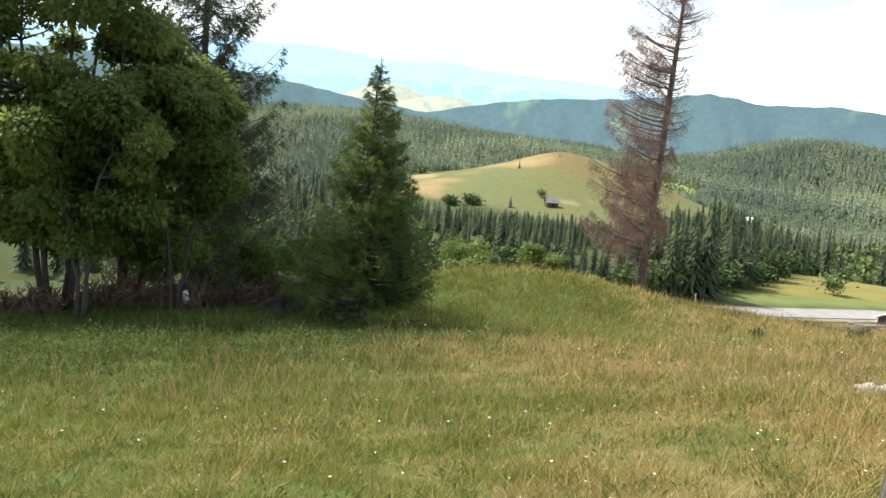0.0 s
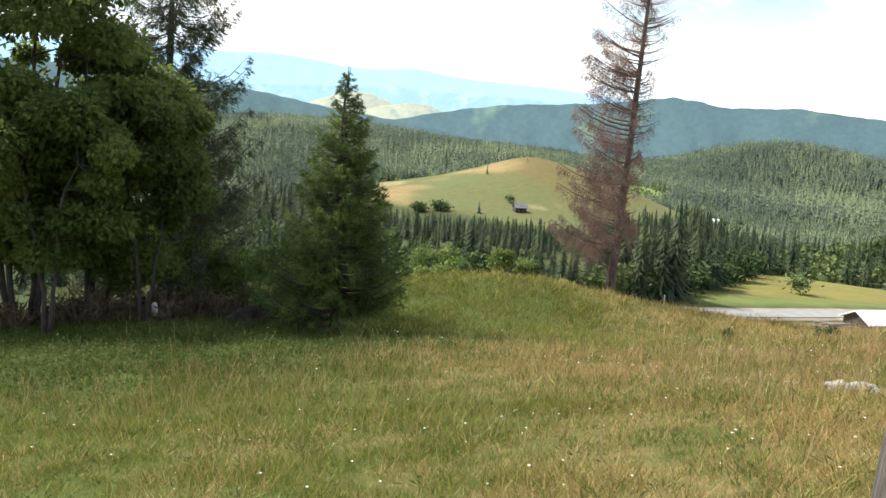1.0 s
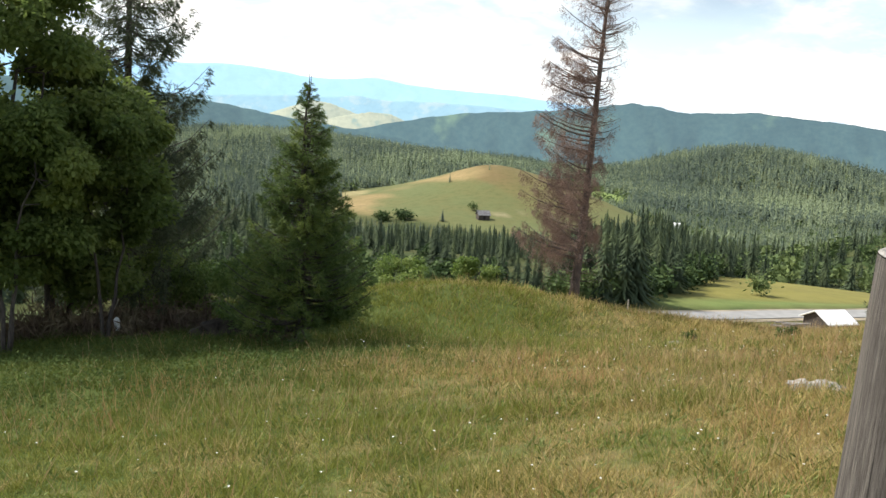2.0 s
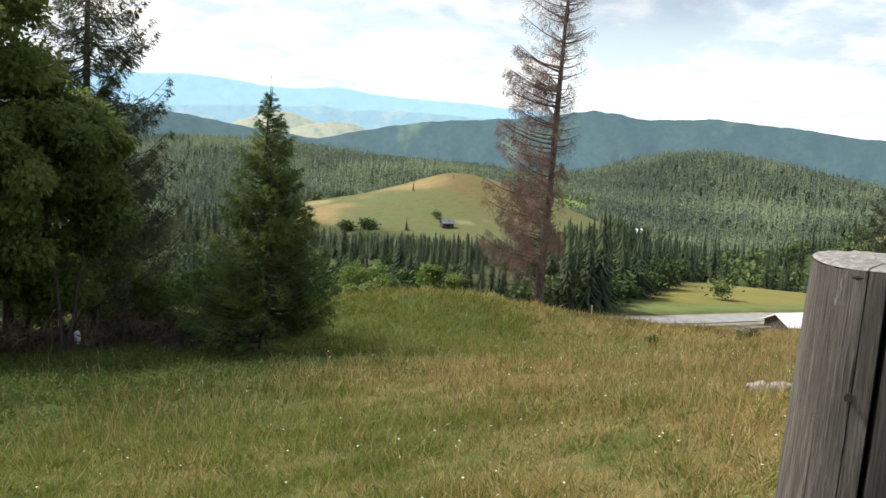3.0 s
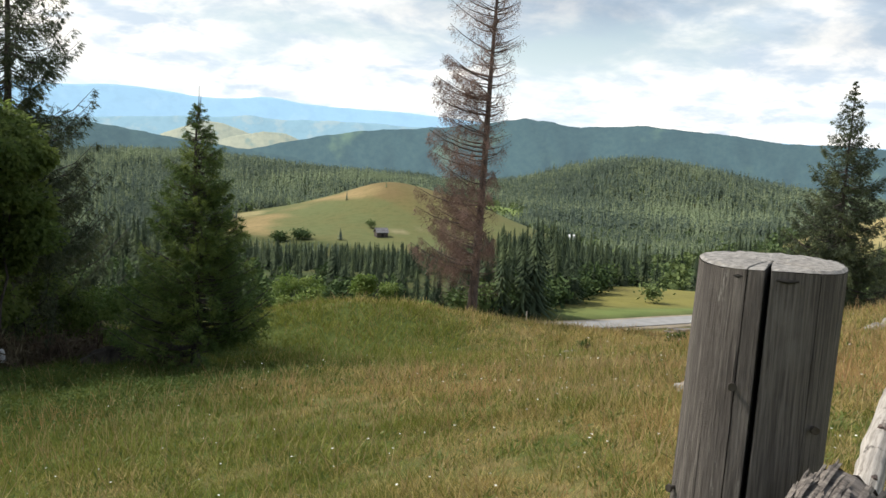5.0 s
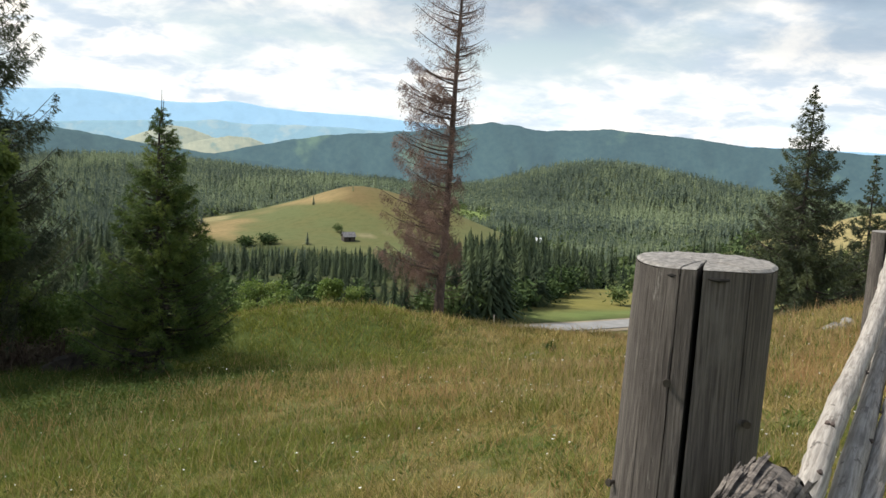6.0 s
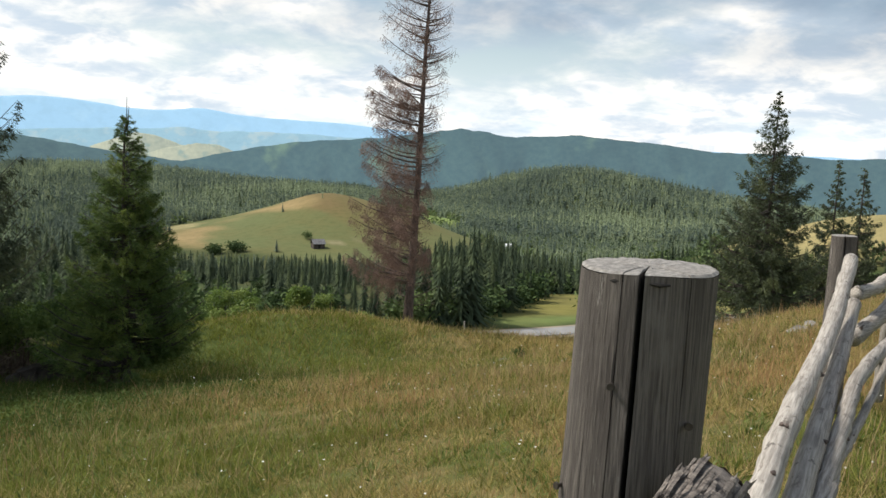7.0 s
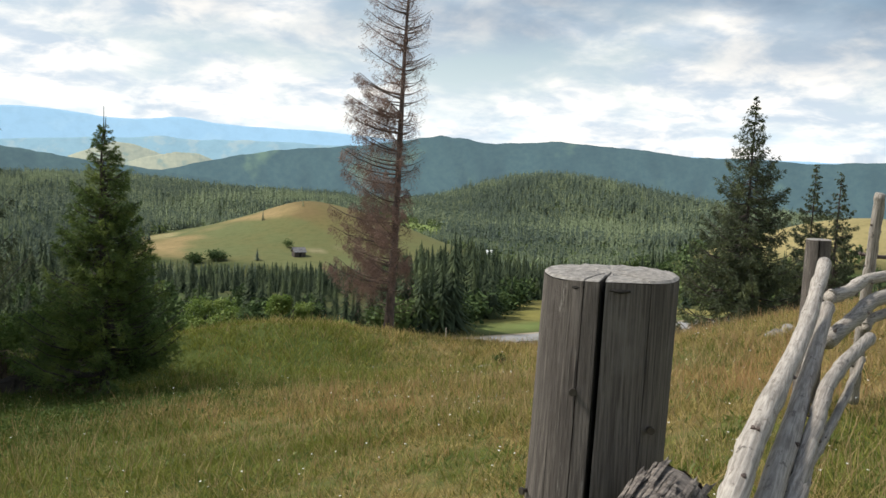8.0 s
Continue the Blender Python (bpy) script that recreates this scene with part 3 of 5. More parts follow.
def far_round_shape(rng, count, fine=1.0):
    """A broadleaf tree far off: many small tilted leaf clumps in an uneven crown, 1 m high."""
    c = rng.normal(size=(count, 3)) * (0.20, 0.20, 0.20) + (0, 0, 0.55)
    c[:, 2] = np.clip(c[:, 2], 0.08, 1.0)
    along = rng.normal(size=(count, 3)) * 0.11 * fine
    v, f = sprigs(c, along, np.full(count, 0.16 * fine), rng)
    return v, np.concatenate([f[:, [0, 1, 2]], f[:, [0, 2, 3]]])


def scatter_wood(name, label, shapes, xy, heights, mat, rng, category="forest", slim=1.0):
    """One joined wood from a few shapes, each tree turned, sized and set on the ground."""
    vs, fs, o = [], [], 0
    z = ground(xy[:, 0], xy[:, 1])
    which = rng.integers(0, len(shapes), len(xy))
    for s, (sv, sf) in enumerate(shapes):
        m = which == s
        n = int(m.sum())
        if not n:
            continue
        a = rng.uniform(0, 2 * math.pi, n)
        c, si = np.cos(a)[:, None], np.sin(a)[:, None]
        h = heights[m][:, None]
        w = h * slim * rng.uniform(0.8, 1.25, (n, 1))
        x = (sv[None, :, 0] * c - sv[None, :, 1] * si) * w + xy[m][:, :1]
        y = (sv[None, :, 0] * si + sv[None, :, 1] * c) * w + xy[m][:, 1:]
        zz = sv[None, :, 2] * h + z[m][:, None] - 0.3
        vs.append(np.stack([x, y, zz], -1).reshape(-1, 3))
        fs.append((sf[None] + (np.arange(n) * len(sv))[:, None, None]).reshape(-1, 3) + o)
        o += n * len(sv)
    ob = raw_mesh(name, np.concatenate(vs), np.concatenate(fs), mat)
    return tagged(ob, label, category, kind="stuff")


def sector(rng, n, az0, az1, d0, d1):
    a = np.radians(rng.uniform(az0, az1, n))
    d = np.sqrt(rng.uniform(d0 * d0, d1 * d1, n))
    return np.stack([d * np.sin(a), d * np.cos(a)], -1)


def clearings(xy):
    """True where the land is open: the knoll, the fields by the road, the straw hill, a few glades."""
    x, y = xy[:, 0], xy[:, 1]
    d, off = np.hypot(x, y), road_offset(xy[:, 0], xy[:, 1])
    az = np.degrees(np.arctan2(x, y))
    field = (off < 62) & (d < 190) & (az > np.interp(d, [112, 118, 130, 150, 165, 190], [15.8, 16.3, 19.0, 21.0, 22.3, 23.2]))
    straw = np.hypot((x - 250) / 66, (y - 280) / 60) < 1
    glade = (glade_reach(x, y) < 0.95) | (np.hypot((x - 4) / 13, (y - 645) / 24) < 1) | (np.hypot((x + 8) / 12, (y - 590) / 16) < 1)
    return (knoll_mask(x, y) > 0.3) | field | (off < 6) | straw | glade


def build_woods():
    rng = np.random.default_rng(5)
    close = [far_spruce_shape(rng, 17, 10) for _ in range(9)]
    nearest = [far_spruce_shape(rng, 22, 13) for _ in range(8)]
    middle = [far_spruce_shape(rng, 7, 5) for _ in range(8)]
    small = [far_spruce_shape(rng, 5, 4) for _ in range(7)]
    leafy_close = [far_round_shape(rng, 430, 0.72) for _ in range(4)]
    leafy_mid = [far_round_shape(rng, 110, 0.95) for _ in range(4)]
    leafy_far = [far_round_shape(rng, 34, 1.2) for _ in range(4)]

    def pick(xy):
        return xy[~clearings(xy)]

    def under(xy, tall):
        """Trees on the near slopes stay below the open views across the valley."""
        az = np.degrees(np.arctan2(xy[:, 0], xy[:, 1]))
        line = np.interp(az, [-30, -6, 0, 4, 13, 15.2, 16.5, 18, 19.3, 20.3, 22.5, 24.5, 46], [-5.5, -6.0, -7.2, -7.35, -7.2, -6.1, -5.6, -5.3, -5.45, -6.0, -6.7, -8.2, -6.0])
        room = np.hypot(xy[:, 0], xy[:, 1]) * np.tan(np.radians(line)) + 1.55 - ground(xy[:, 0], xy[:, 1])
        return np.clip(tall, 1.5, np.maximum(room, 1.6) * (0.30 + 0.8 * rng.random(len(xy)) ** 0.8))
    xy = pick(sector(rng, 330, -13, 16, 95, 200))
    scatter_wood("spruce_wood", "young spruces on the slope just below the meadow", nearest, xy, under(xy, rng.uniform(4, 9, len(xy))), M_WOOD_NEAR, rng, slim=1.35)
    xy = sector(rng, 160, -32, -15, 95, 200)
    scatter_wood("spruce_wood", "dark spruces down the slope behind the broadleaf trees", nearest, xy, rng.uniform(5, 9, len(xy)), M_WOOD_NEAR, rng, slim=1.3)
    xy = pick(np.concatenate([sector(rng, 230, 12.5, 23, 150, 250), sector(rng, 150, 12.5, 20, 122, 165)]))
    scatter_wood("spruce_wood", "dense dark spruce copse beside the road", nearest, xy, under(xy, rng.uniform(7, 14, len(xy))), M_WOOD_NEAR, rng, slim=1.35)
    xy = pick(np.concatenate([sector(rng, 1000, -13, 24, 175, 430), sector(rng, 120, 13, 23, 240, 320)]))
    scatter_wood("spruce_wood", "dark spruce wood on the slope below the meadow", close + nearest[:3], xy, under(xy, rng.uniform(8, 15, len(xy)) + 3 * rng.random(len(xy)) ** 4), M_WOOD_NEAR, rng, slim=1.6)
    xy = pick(sector(rng, 380, 22, 44, 192, 480))
    scatter_wood("spruce_wood", "scattered dark spruces beyond the road", close, xy, rng.uniform(5, 11, len(xy)), M_WOOD_NEAR, rng, slim=1.2)

    def natural(n, lo, hi):
        """Heights of a grown wood: most trees near the canopy, a few above it."""
        return lo + (hi - lo) * (0.25 + 0.5 * rng.random(n) + 0.25 * rng.random(n) ** 3)
    xy = pick(sector(rng, 10500, -14, 43, 430, 800))
    low_by_knoll = (np.hypot(xy[:, 0], xy[:, 1]) < 540) & (xy[:, 0] < 165)
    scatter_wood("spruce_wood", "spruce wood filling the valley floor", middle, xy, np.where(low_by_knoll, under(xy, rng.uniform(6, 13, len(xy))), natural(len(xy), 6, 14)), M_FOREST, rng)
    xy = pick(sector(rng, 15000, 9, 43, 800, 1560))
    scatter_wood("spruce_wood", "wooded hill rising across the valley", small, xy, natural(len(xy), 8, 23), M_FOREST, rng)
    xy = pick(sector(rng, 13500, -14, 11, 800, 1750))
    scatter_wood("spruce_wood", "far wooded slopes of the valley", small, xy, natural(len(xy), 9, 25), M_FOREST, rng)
    xy = pick(sector(rng, 420, 21, 44, 220, 480))
    scatter_wood("broadleaf_wood", "light green broadleaf trees beyond the field", leafy_mid, xy, rng.uniform(3, 7, len(xy)), M_FOREST_LEAF, rng)
    xy = pick(np.concatenate([sector(rng, 90, 12, 23, 150, 215), sector(rng, 130, 13, 22.0, 112, 165)]))
    scatter_wood("broadleaf_wood", "light green broadleaf trees at the wood's edge", leafy_close, xy, under(xy, rng.uniform(2.0, 5.0, len(xy))), M_WOOD_LEAF, rng)
    xy = pick(sector(rng, 130, -14, 9, 70, 150))
    scatter_wood("broadleaf_wood", "young broadleaf trees behind the hummock", leafy_close, xy, under(xy, rng.uniform(2, 4.5, len(xy))), M_WOOD_LEAF, rng)
    xy = np.concatenate([pick(sector(rng, 1500, -14, 44, 540, 1250)), pick(sector(rng, 900, 17, 36, 430, 800)), sector(rng, 110, 12.6, 17, 780, 1040)])
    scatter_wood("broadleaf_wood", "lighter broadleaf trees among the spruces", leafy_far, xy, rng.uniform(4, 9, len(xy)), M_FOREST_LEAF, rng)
    # hedges and single trees on the knoll
    xy = np.concatenate([rng.normal((19, 492), (1.2, 2), (3, 2)), rng.normal((30, 495), (2.2, 2), (4, 2))])
    scatter_wood("hedge", "round bushes on the grassy knoll", leafy_close, xy, rng.uniform(3.5, 6, len(xy)), M_WOOD_LEAF, rng, "bushes", 1.3)
    return close, leafy_close


CLOSE_SPRUCE, CLOSE_ROUND = build_woods()


def lone_tree(name, label, shape, place, height, mat, category, wide=1.0):
    v, f = shape
    ob = raw_mesh(name, v * (height * wide, height * wide, height), f, mat)
    ob.location = place
    return tagged(ob, label, category)


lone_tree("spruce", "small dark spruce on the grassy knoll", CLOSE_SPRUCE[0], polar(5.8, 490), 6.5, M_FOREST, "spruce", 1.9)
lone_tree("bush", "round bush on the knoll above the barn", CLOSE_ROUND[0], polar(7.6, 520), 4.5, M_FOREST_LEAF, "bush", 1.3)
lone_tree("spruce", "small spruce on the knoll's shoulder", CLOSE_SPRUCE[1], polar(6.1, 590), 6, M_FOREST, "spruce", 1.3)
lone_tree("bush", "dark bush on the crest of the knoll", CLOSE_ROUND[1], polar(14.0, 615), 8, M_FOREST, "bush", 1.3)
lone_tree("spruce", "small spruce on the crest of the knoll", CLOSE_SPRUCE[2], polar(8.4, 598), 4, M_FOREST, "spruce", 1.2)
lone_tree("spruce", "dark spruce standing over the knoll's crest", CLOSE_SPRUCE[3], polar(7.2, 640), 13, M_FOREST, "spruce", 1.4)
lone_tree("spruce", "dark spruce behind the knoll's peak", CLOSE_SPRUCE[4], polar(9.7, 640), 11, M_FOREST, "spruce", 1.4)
lone_tree("bush", "round green bush in the field beyond the road", CLOSE_ROUND[2], polar(24.4, 148), 3.0, M_FOREST_LEAF, "bush", 1.25)


# ---- near trees ----
def trunk_shape(height, radius, rng, lean=(0, 0), sides=10, bend=0.06):
    n = 14
    pts, rad = [], []
    for i in range(n + 1):
        t = i / n
        pts.append((lean[0] * t * height + bend * math.sin(t * 5 + 1) * t, lean[1] * t * height + bend * math.sin(t * 4) * t, t * height - 0.15))
        rad.append(radius * (1 - t) ** 0.9 + 0.012 + radius * 0.5 * max(0, 0.08 - t) / 0.08)
    return tube(pts, rad, sides)


def conifer(name, place, label, height, radius, seed, whorls, per, twigs, mat, bark, droop=0.3, low=0.06, trunk_r=0.09, lean=(0, 0),
            sprig=0.16, fat=0.045, bare=None, turn_up=0.25, shape=0.95, ragged=0.25, limb_r=0.012, hang=0.0, lift=(0.0, 0.75), single_limbs=False, leader=0.0, spread_by=0.42, twig_step=22, bristle=0.45, layered=0.5):
    """A spruce: tapered trunk, whorls of limbs that sag and lift at the tip, each limb feathered with needle sprigs.
    bare(angle, t) gives how much of a limb's foliage is left, and how long it is."""
    rng = np.random.default_rng(seed)
    tree = thing(name, place, label, "spruce tree")
    part("trunk", trunk_shape(height, trunk_r, rng, lean), bark, tree, smooth=True)
    limbs, B, A, W = [], [], [], []
    for i in range(whorls):
        t = low + (0.985 - low) * (i / (whorls - 1)) ** 0.95
        z0 = t * height
        for _ in range(per):
            ang = rng.uniform(0, 2 * math.pi)
            full, size = bare(ang, t) if bare else (1.0, 1.0)
            L = radius * (1 - t) ** shape * rng.uniform(1 - ragged, 1 + ragged * 0.6) * size + 0.03
            zz = z0 + rng.uniform(-layered, layered) * height / whorls
            rise = rng.uniform(-0.1, 0.12) + lift[0] + lift[1] * max(0, t - 0.55)
            small = 0.3 + 0.7 * min(1.0, L / (radius * 0.5))
            out = np.array([math.cos(ang), math.sin(ang), 0.0])
            side = np.array([-math.sin(ang), math.cos(ang), 0.0])
            root = np.array([lean[0] * zz, lean[1] * zz, zz])

            def at(s):
                s = np.asarray(s)[..., None]
                return root + out * L * s + np.array([0, 0, 1.0]) * L * (rise * s - droop * s + (droop * 0.5 + turn_up) * s ** 2.4) + side * L * 0.08 * np.sin(3 * s)
            ss = np.linspace(0, 1, 5)
            limbs.append(tube(at(ss).tolist(), [limb_r * (1.25 - s) * (0.4 + L) for s in ss], 4, False))
            m = max(4, int(twigs * (0.25 + L / radius) * full))
            k = max(3, int(twig_step * L))
            s = rng.uniform(0.10, 1.0, k) ** 0.75
            sgn = rng.choice([-1, 1], k)[:, None]
            reach = ((spread_by * L * (1.08 - s) + 0.07) * rng.uniform(0.45, 1.1, k))[:, None]
            way = unit(out * rng.uniform(0.4, 0.9, (k, 1)) + side * sgn * rng.uniform(0.35, 1.0, (k, 1)) + np.array([0, 0, -0.10 - hang + 2.0 * max(0.0, t - 0.8)]) + rng.normal(size=(k, 3)) * 0.12)
            j = rng.integers(0, k, m)
            u = rng.uniform(0.0, 1.0, (m, 1)) ** 0.8
            p = at(s)[j] + way[j] * reach[j] * u + np.array([0, 0, -0.22 - 0.4 * hang]) * reach[j] * u ** 2
            dirn = unit(way[j] * 0.9 + rng.normal(size=(m, 3)) * bristle + np.array([0, 0, 0.10 - hang * 0.5]))
            B.append(p)
            A.append(dirn * sprig * rng.uniform(0.6, 1.3, (m, 1)) * small)
            W.append(fat * rng.uniform(0.6, 1.2, m) * small)
    # the leader
    m = 60
    zt = rng.uniform(0.93, 1.0, m) * height
    a = rng.uniform(0, 2 * math.pi, m)
    B.append(np.stack([lean[0] * zt, lean[1] * zt, zt - 0.1], -1))
    A.append(np.stack([np.cos(a) * 0.6, np.sin(a) * 0.6, np.full(m, 0.9)], -1) * sprig * 0.6)
    W.append(np.full(m, fat * 0.6))
    if leader:
        for dx in (0.0, 0.035):
            limbs.append(tube([(lean[0] * height + dx * 0.4, 0, height - 0.25), (lean[0] * height + dx, 0.01, height + leader * (1 - dx * 14))], [0.012, 0.004], 5))
    if single_limbs:
        for shape_of_limb in limbs:
            part("limb", shape_of_limb, bark, tree)
    else:
        tagged(part("limbwork", join(limbs), bark, tree), kind="stuff")
    v, f = sprigs(np.concatenate(B), np.concatenate(A), np.concatenate(W), rng)
    raw_mesh("crown", v, f, mat, tree)
    return tree


def broadleaf(name, place, label, height, seed, crown, clumps, leaves, mat, stems=3, leaf=0.11, clump_r=0.65, category="tree", trunk_r=0.09, stem_top=0.8):
    """Several stems from one stool, forking into limbs that end in clumps of drooping leaves. crown: (x, y, z, rx, ry, rz)."""
    rng = np.random.default_rng(seed)
    tree = thing(name, place, label, category)
    cx, cy, cz, rx, ry, rz = crown
    d = unit(rng.normal(size=(clumps, 3)))
    centres = np.array([cx, cy, cz]) + d * np.array([rx, ry, rz]) * (rng.uniform(0.25, 1.0, (clumps, 1)) ** 0.35)
    tips = []
    for i in range(stems):
        a = 2 * math.pi * i / stems + rng.uniform(-0.5, 0.5)
        foot = np.array([math.cos(a), math.sin(a), 0]) * (0.08 + 0.16 * (stems > 2)) * (trunk_r / 0.09)
        top = np.array([cx + math.cos(a) * rx * 0.4, cy + math.sin(a) * ry * 0.4, height * stem_top])
        pts, rad = [], []
        for k in range(9):
            t = k / 8
            p = foot * (1 - t) + top * t + np.array([rng.normal() * 0.05, rng.normal() * 0.05, 0]) * (k > 0)
            p[2] = -0.1 + (top[2] + 0.1) * t
            pts.append(p)
            rad.append(trunk_r * rng.uniform(0.9, 1.1) * (1 - 0.8 * t))
        part("trunk", tube([p.tolist() for p in pts], rad, 8), M_BARK, tree, smooth=True)
        tips += pts[3:]
    tips = np.array(tips)
    limbs = []
    for c in centres:
        j = np.argmin(np.linalg.norm((tips - c) * (1, 1, 1.5), axis=1) + 0.6 * (tips[:, 2] > c[2]))
        a, b = tips[j], c
        mid = (a + b) / 2 + np.array([0, 0, -0.12]) + rng.normal(size=3) * 0.06
        limbs.append(tube([a.tolist(), mid.tolist(), b.tolist()], [trunk_r * 0.28, trunk_r * 0.18, trunk_r * 0.06], 4, False))
    tagged(part("limbwork", join(limbs), M_BARK, tree), kind="stuff")
    per = leaves // clumps
    size = clump_r * rng.uniform(0.6, 1.25, (clumps, 1, 1))
    off = unit(rng.normal(size=(clumps, per, 3))) * rng.uniform(0.05, 1.0, (clumps, per, 1)) ** 0.45 * size * np.array([1, 1, 0.6])
    base = (centres[:, None] + off).reshape(-1, 3)
    out = unit(off.reshape(-1, 3))
    n = len(base)
    along = unit(out * 0.8 + rng.normal(size=(n, 3)) * 0.6 + np.array([0, 0, -0.5])) * leaf * rng.uniform(0.6, 1.35, (n, 1))
    v, f = sprigs(base, along, leaf * rng.uniform(0.5, 0.8, n), rng, rng.normal(size=(n, 3)) * 0.55 + np.array([0, 0, 1.0]))
    raw_mesh("crown", v, f, mat, tree)
    return tree


conifer("spruce", polar(-2.7, 17.6), "young dense green spruce on the hummock's edge", 4.75, 1.42, 11, 42, 10, 330, M_SPRUCE, M_BARK, droop=0.22, low=0.07, trunk_r=0.075,
        sprig=0.10, fat=0.0135, turn_up=0.34, shape=0.93, ragged=0.34, lift=(0.02, 0.85), leader=0.32, spread_by=0.36, twig_step=26, bristle=0.5, layered=0.45)
conifer("spruce", polar(-12.8, 22.5), "tall dark spruce with sagging gappy limbs", 9.8, 2.6, 12, 30, 11, 430, M_SPRUCE_DARK, M_BARK, droop=0.62, low=0.08, trunk_r=0.14,
        sprig=0.125, fat=0.019, turn_up=0.52, shape=0.74, ragged=0.34, hang=0.40, lean=(0.02, 0), limb_r=0.008, spread_by=0.25, twig_step=30, bristle=0.4, layered=0.3)
broadleaf("broadleaf_tree", polar(-20.0, 19.6), "leafy green broadleaf tree with several stems", 8.5, 21, (-0.3, 0.2, 4.65, 2.5, 2.2, 4.0), 125, 62000, M_LEAF, 4, 0.125, 0.58, trunk_r=0.075)
broadleaf("broadleaf_tree", polar(-16.3, 20.2), "leafy broadleaf tree with dense low crown", 6.6, 22, (0.2, 0, 3.2, 1.8, 1.7, 2.6), 66, 32000, M_LEAF, 3, 0.125, 0.52, trunk_r=0.07)
broadleaf("broadleaf_tree", polar(-18.8, 17.9), "bright leafy bough of a broadleaf sapling", 4.4, 25, (0, 0, 2.9, 1.3, 1.0, 1.5), 28, 24000, M_LEAF, 2, 0.105, 0.46, trunk_r=0.05)
broadleaf("broadleaf_tree", polar(-13.6, 18.9), "slender broadleaf sapling before the tall spruce", 4.6, 26, (0, 0, 3.2, 1.05, 0.9, 1.35), 22, 17000, M_LEAF, 2, 0.105, 0.45, trunk_r=0.04)
broadleaf("broadleaf_tree", polar(-25.0, 21.0), "leafy broadleaf tree at the meadow's edge", 8.0, 23, (0, 0, 4.2, 2.2, 2.2, 3.6), 70, 18000, M_LEAF, 3, 0.14, 0.62, trunk_r=0.09)


def dead_foliage(ang, t):
    west = 0.5 - 0.5 * math.cos(ang)            # 1 on the western side
    if t < 0.13:
        return 0.05, 0.35
    if t < 0.42:
        return (1.2, 0.74 + 0.35 * t) if west > 0.40 else (0.08, 0.25)
    if t < 0.60:
        return 0.10 + 0.8 * west, 0.35 + 0.75 * west
    return 0.16 + 0.28 * west, 0.55 + 0.5 * west


conifer("dead_spruce", polar(13.6, 25.2), "tall dead spruce, reddish brown and half bare", 10.4, 1.95, 13, 44, 7, 900, M_DEAD, M_DEADBARK, droop=0.3, low=0.06, trunk_r=0.115,
        lean=(0.035, 0), sprig=0.085, fat=0.0085, bare=dead_foliage, turn_up=0.12, shape=0.5, ragged=0.4, hang=0.75, limb_r=0.011, lift=(0.35, 0.5), single_limbs=True,
        spread_by=0.46, twig_step=75, bristle=0.9)
conifer("spruce", polar(34.2, 55), "tall dark spruce with ragged limbs below the meadow", 17.6, 4.9, 14, 42, 12, 240, M_SPRUCE_DARK, M_BARK, droop=0.6, low=0.1, trunk_r=0.2,
        sprig=0.28, fat=0.055, turn_up=0.42, shape=0.92, ragged=0.42, hang=0.28, spread_by=0.30, twig_step=14, layered=0.4)
conifer("spruce", polar(37.6, 62), "thin dark spruce beyond the fence", 15.4, 3.2, 15, 36, 10, 300, M_SPRUCE_DARK, M_BARK, droop=0.5, low=0.1, trunk_r=0.14,
        sprig=0.22, fat=0.045, spread_by=0.26, shape=0.9, ragged=0.45, hang=0.4, twig_step=9)
conifer("spruce", polar(38.9, 60), "thin gappy spruce beyond the fence", 14.6, 3.0, 16, 32, 9, 280, M_SPRUCE_DARK, M_BARK, droop=0.5, low=0.1, trunk_r=0.14,
        sprig=0.22, fat=0.045, spread_by=0.26, shape=0.8, ragged=0.55, hang=0.4, twig_step=9)


# ---- shrubs and undergrowth ----
def shrub(name, place, label, seed, r, h, leaves, mat, leaf=0.07, category="shrub"):
    return broadleaf(name, place, label, h, seed, (0, 0, h * 0.55, r, r, h * 0.42), 22, leaves, mat, 4, leaf, r * 0.42, category, trunk_r=0.016)


shrub("shrub", polar(3.3, 25.6), "light green young shrub on the crest", 31, 0.75, 1.25, 5000, M_YOUNG)
shrub("shrub", polar(7.7, 25.8), "light green leafy shrub on the crest", 32, 0.55, 1.35, 4500, M_YOUNG)
shrub("shrub", polar(1.6, 26.2), "low green shrub behind the spruce", 33, 0.5, 0.9, 3000, M_YOUNG)
shrub("shrub", polar(10.8, 26.3), "small green shrub on the crest", 34, 0.4, 0.85, 2200, M_YOUNG)
shrub("sapling", polar(-6.1, 19.6), "thin green sapling beside the spruce", 35, 0.6, 1.7, 5000, M_YOUNG, category="sapling")
shrub("sapling", polar(-8.2, 21.5), "pale green sapling at the trees' edge", 36, 0.6, 1.5, 4000, M_YOUNG, category="sapling")
shrub("shrub", polar(-10.5, 21.5), "dull green undergrowth below the spruce", 37, 0.9, 1.8, 6000, M_LEAF)
shrub("shrub", polar(25.8, 19.2), "small green bush in the dry meadow", 38, 0.22, 0.28, 900, M_WEED, 0.05)
shrub("shrub", polar(20.4, 17.0), "small weed clump below the hummock", 39, 0.14, 0.3, 500, M_WEED, 0.05)


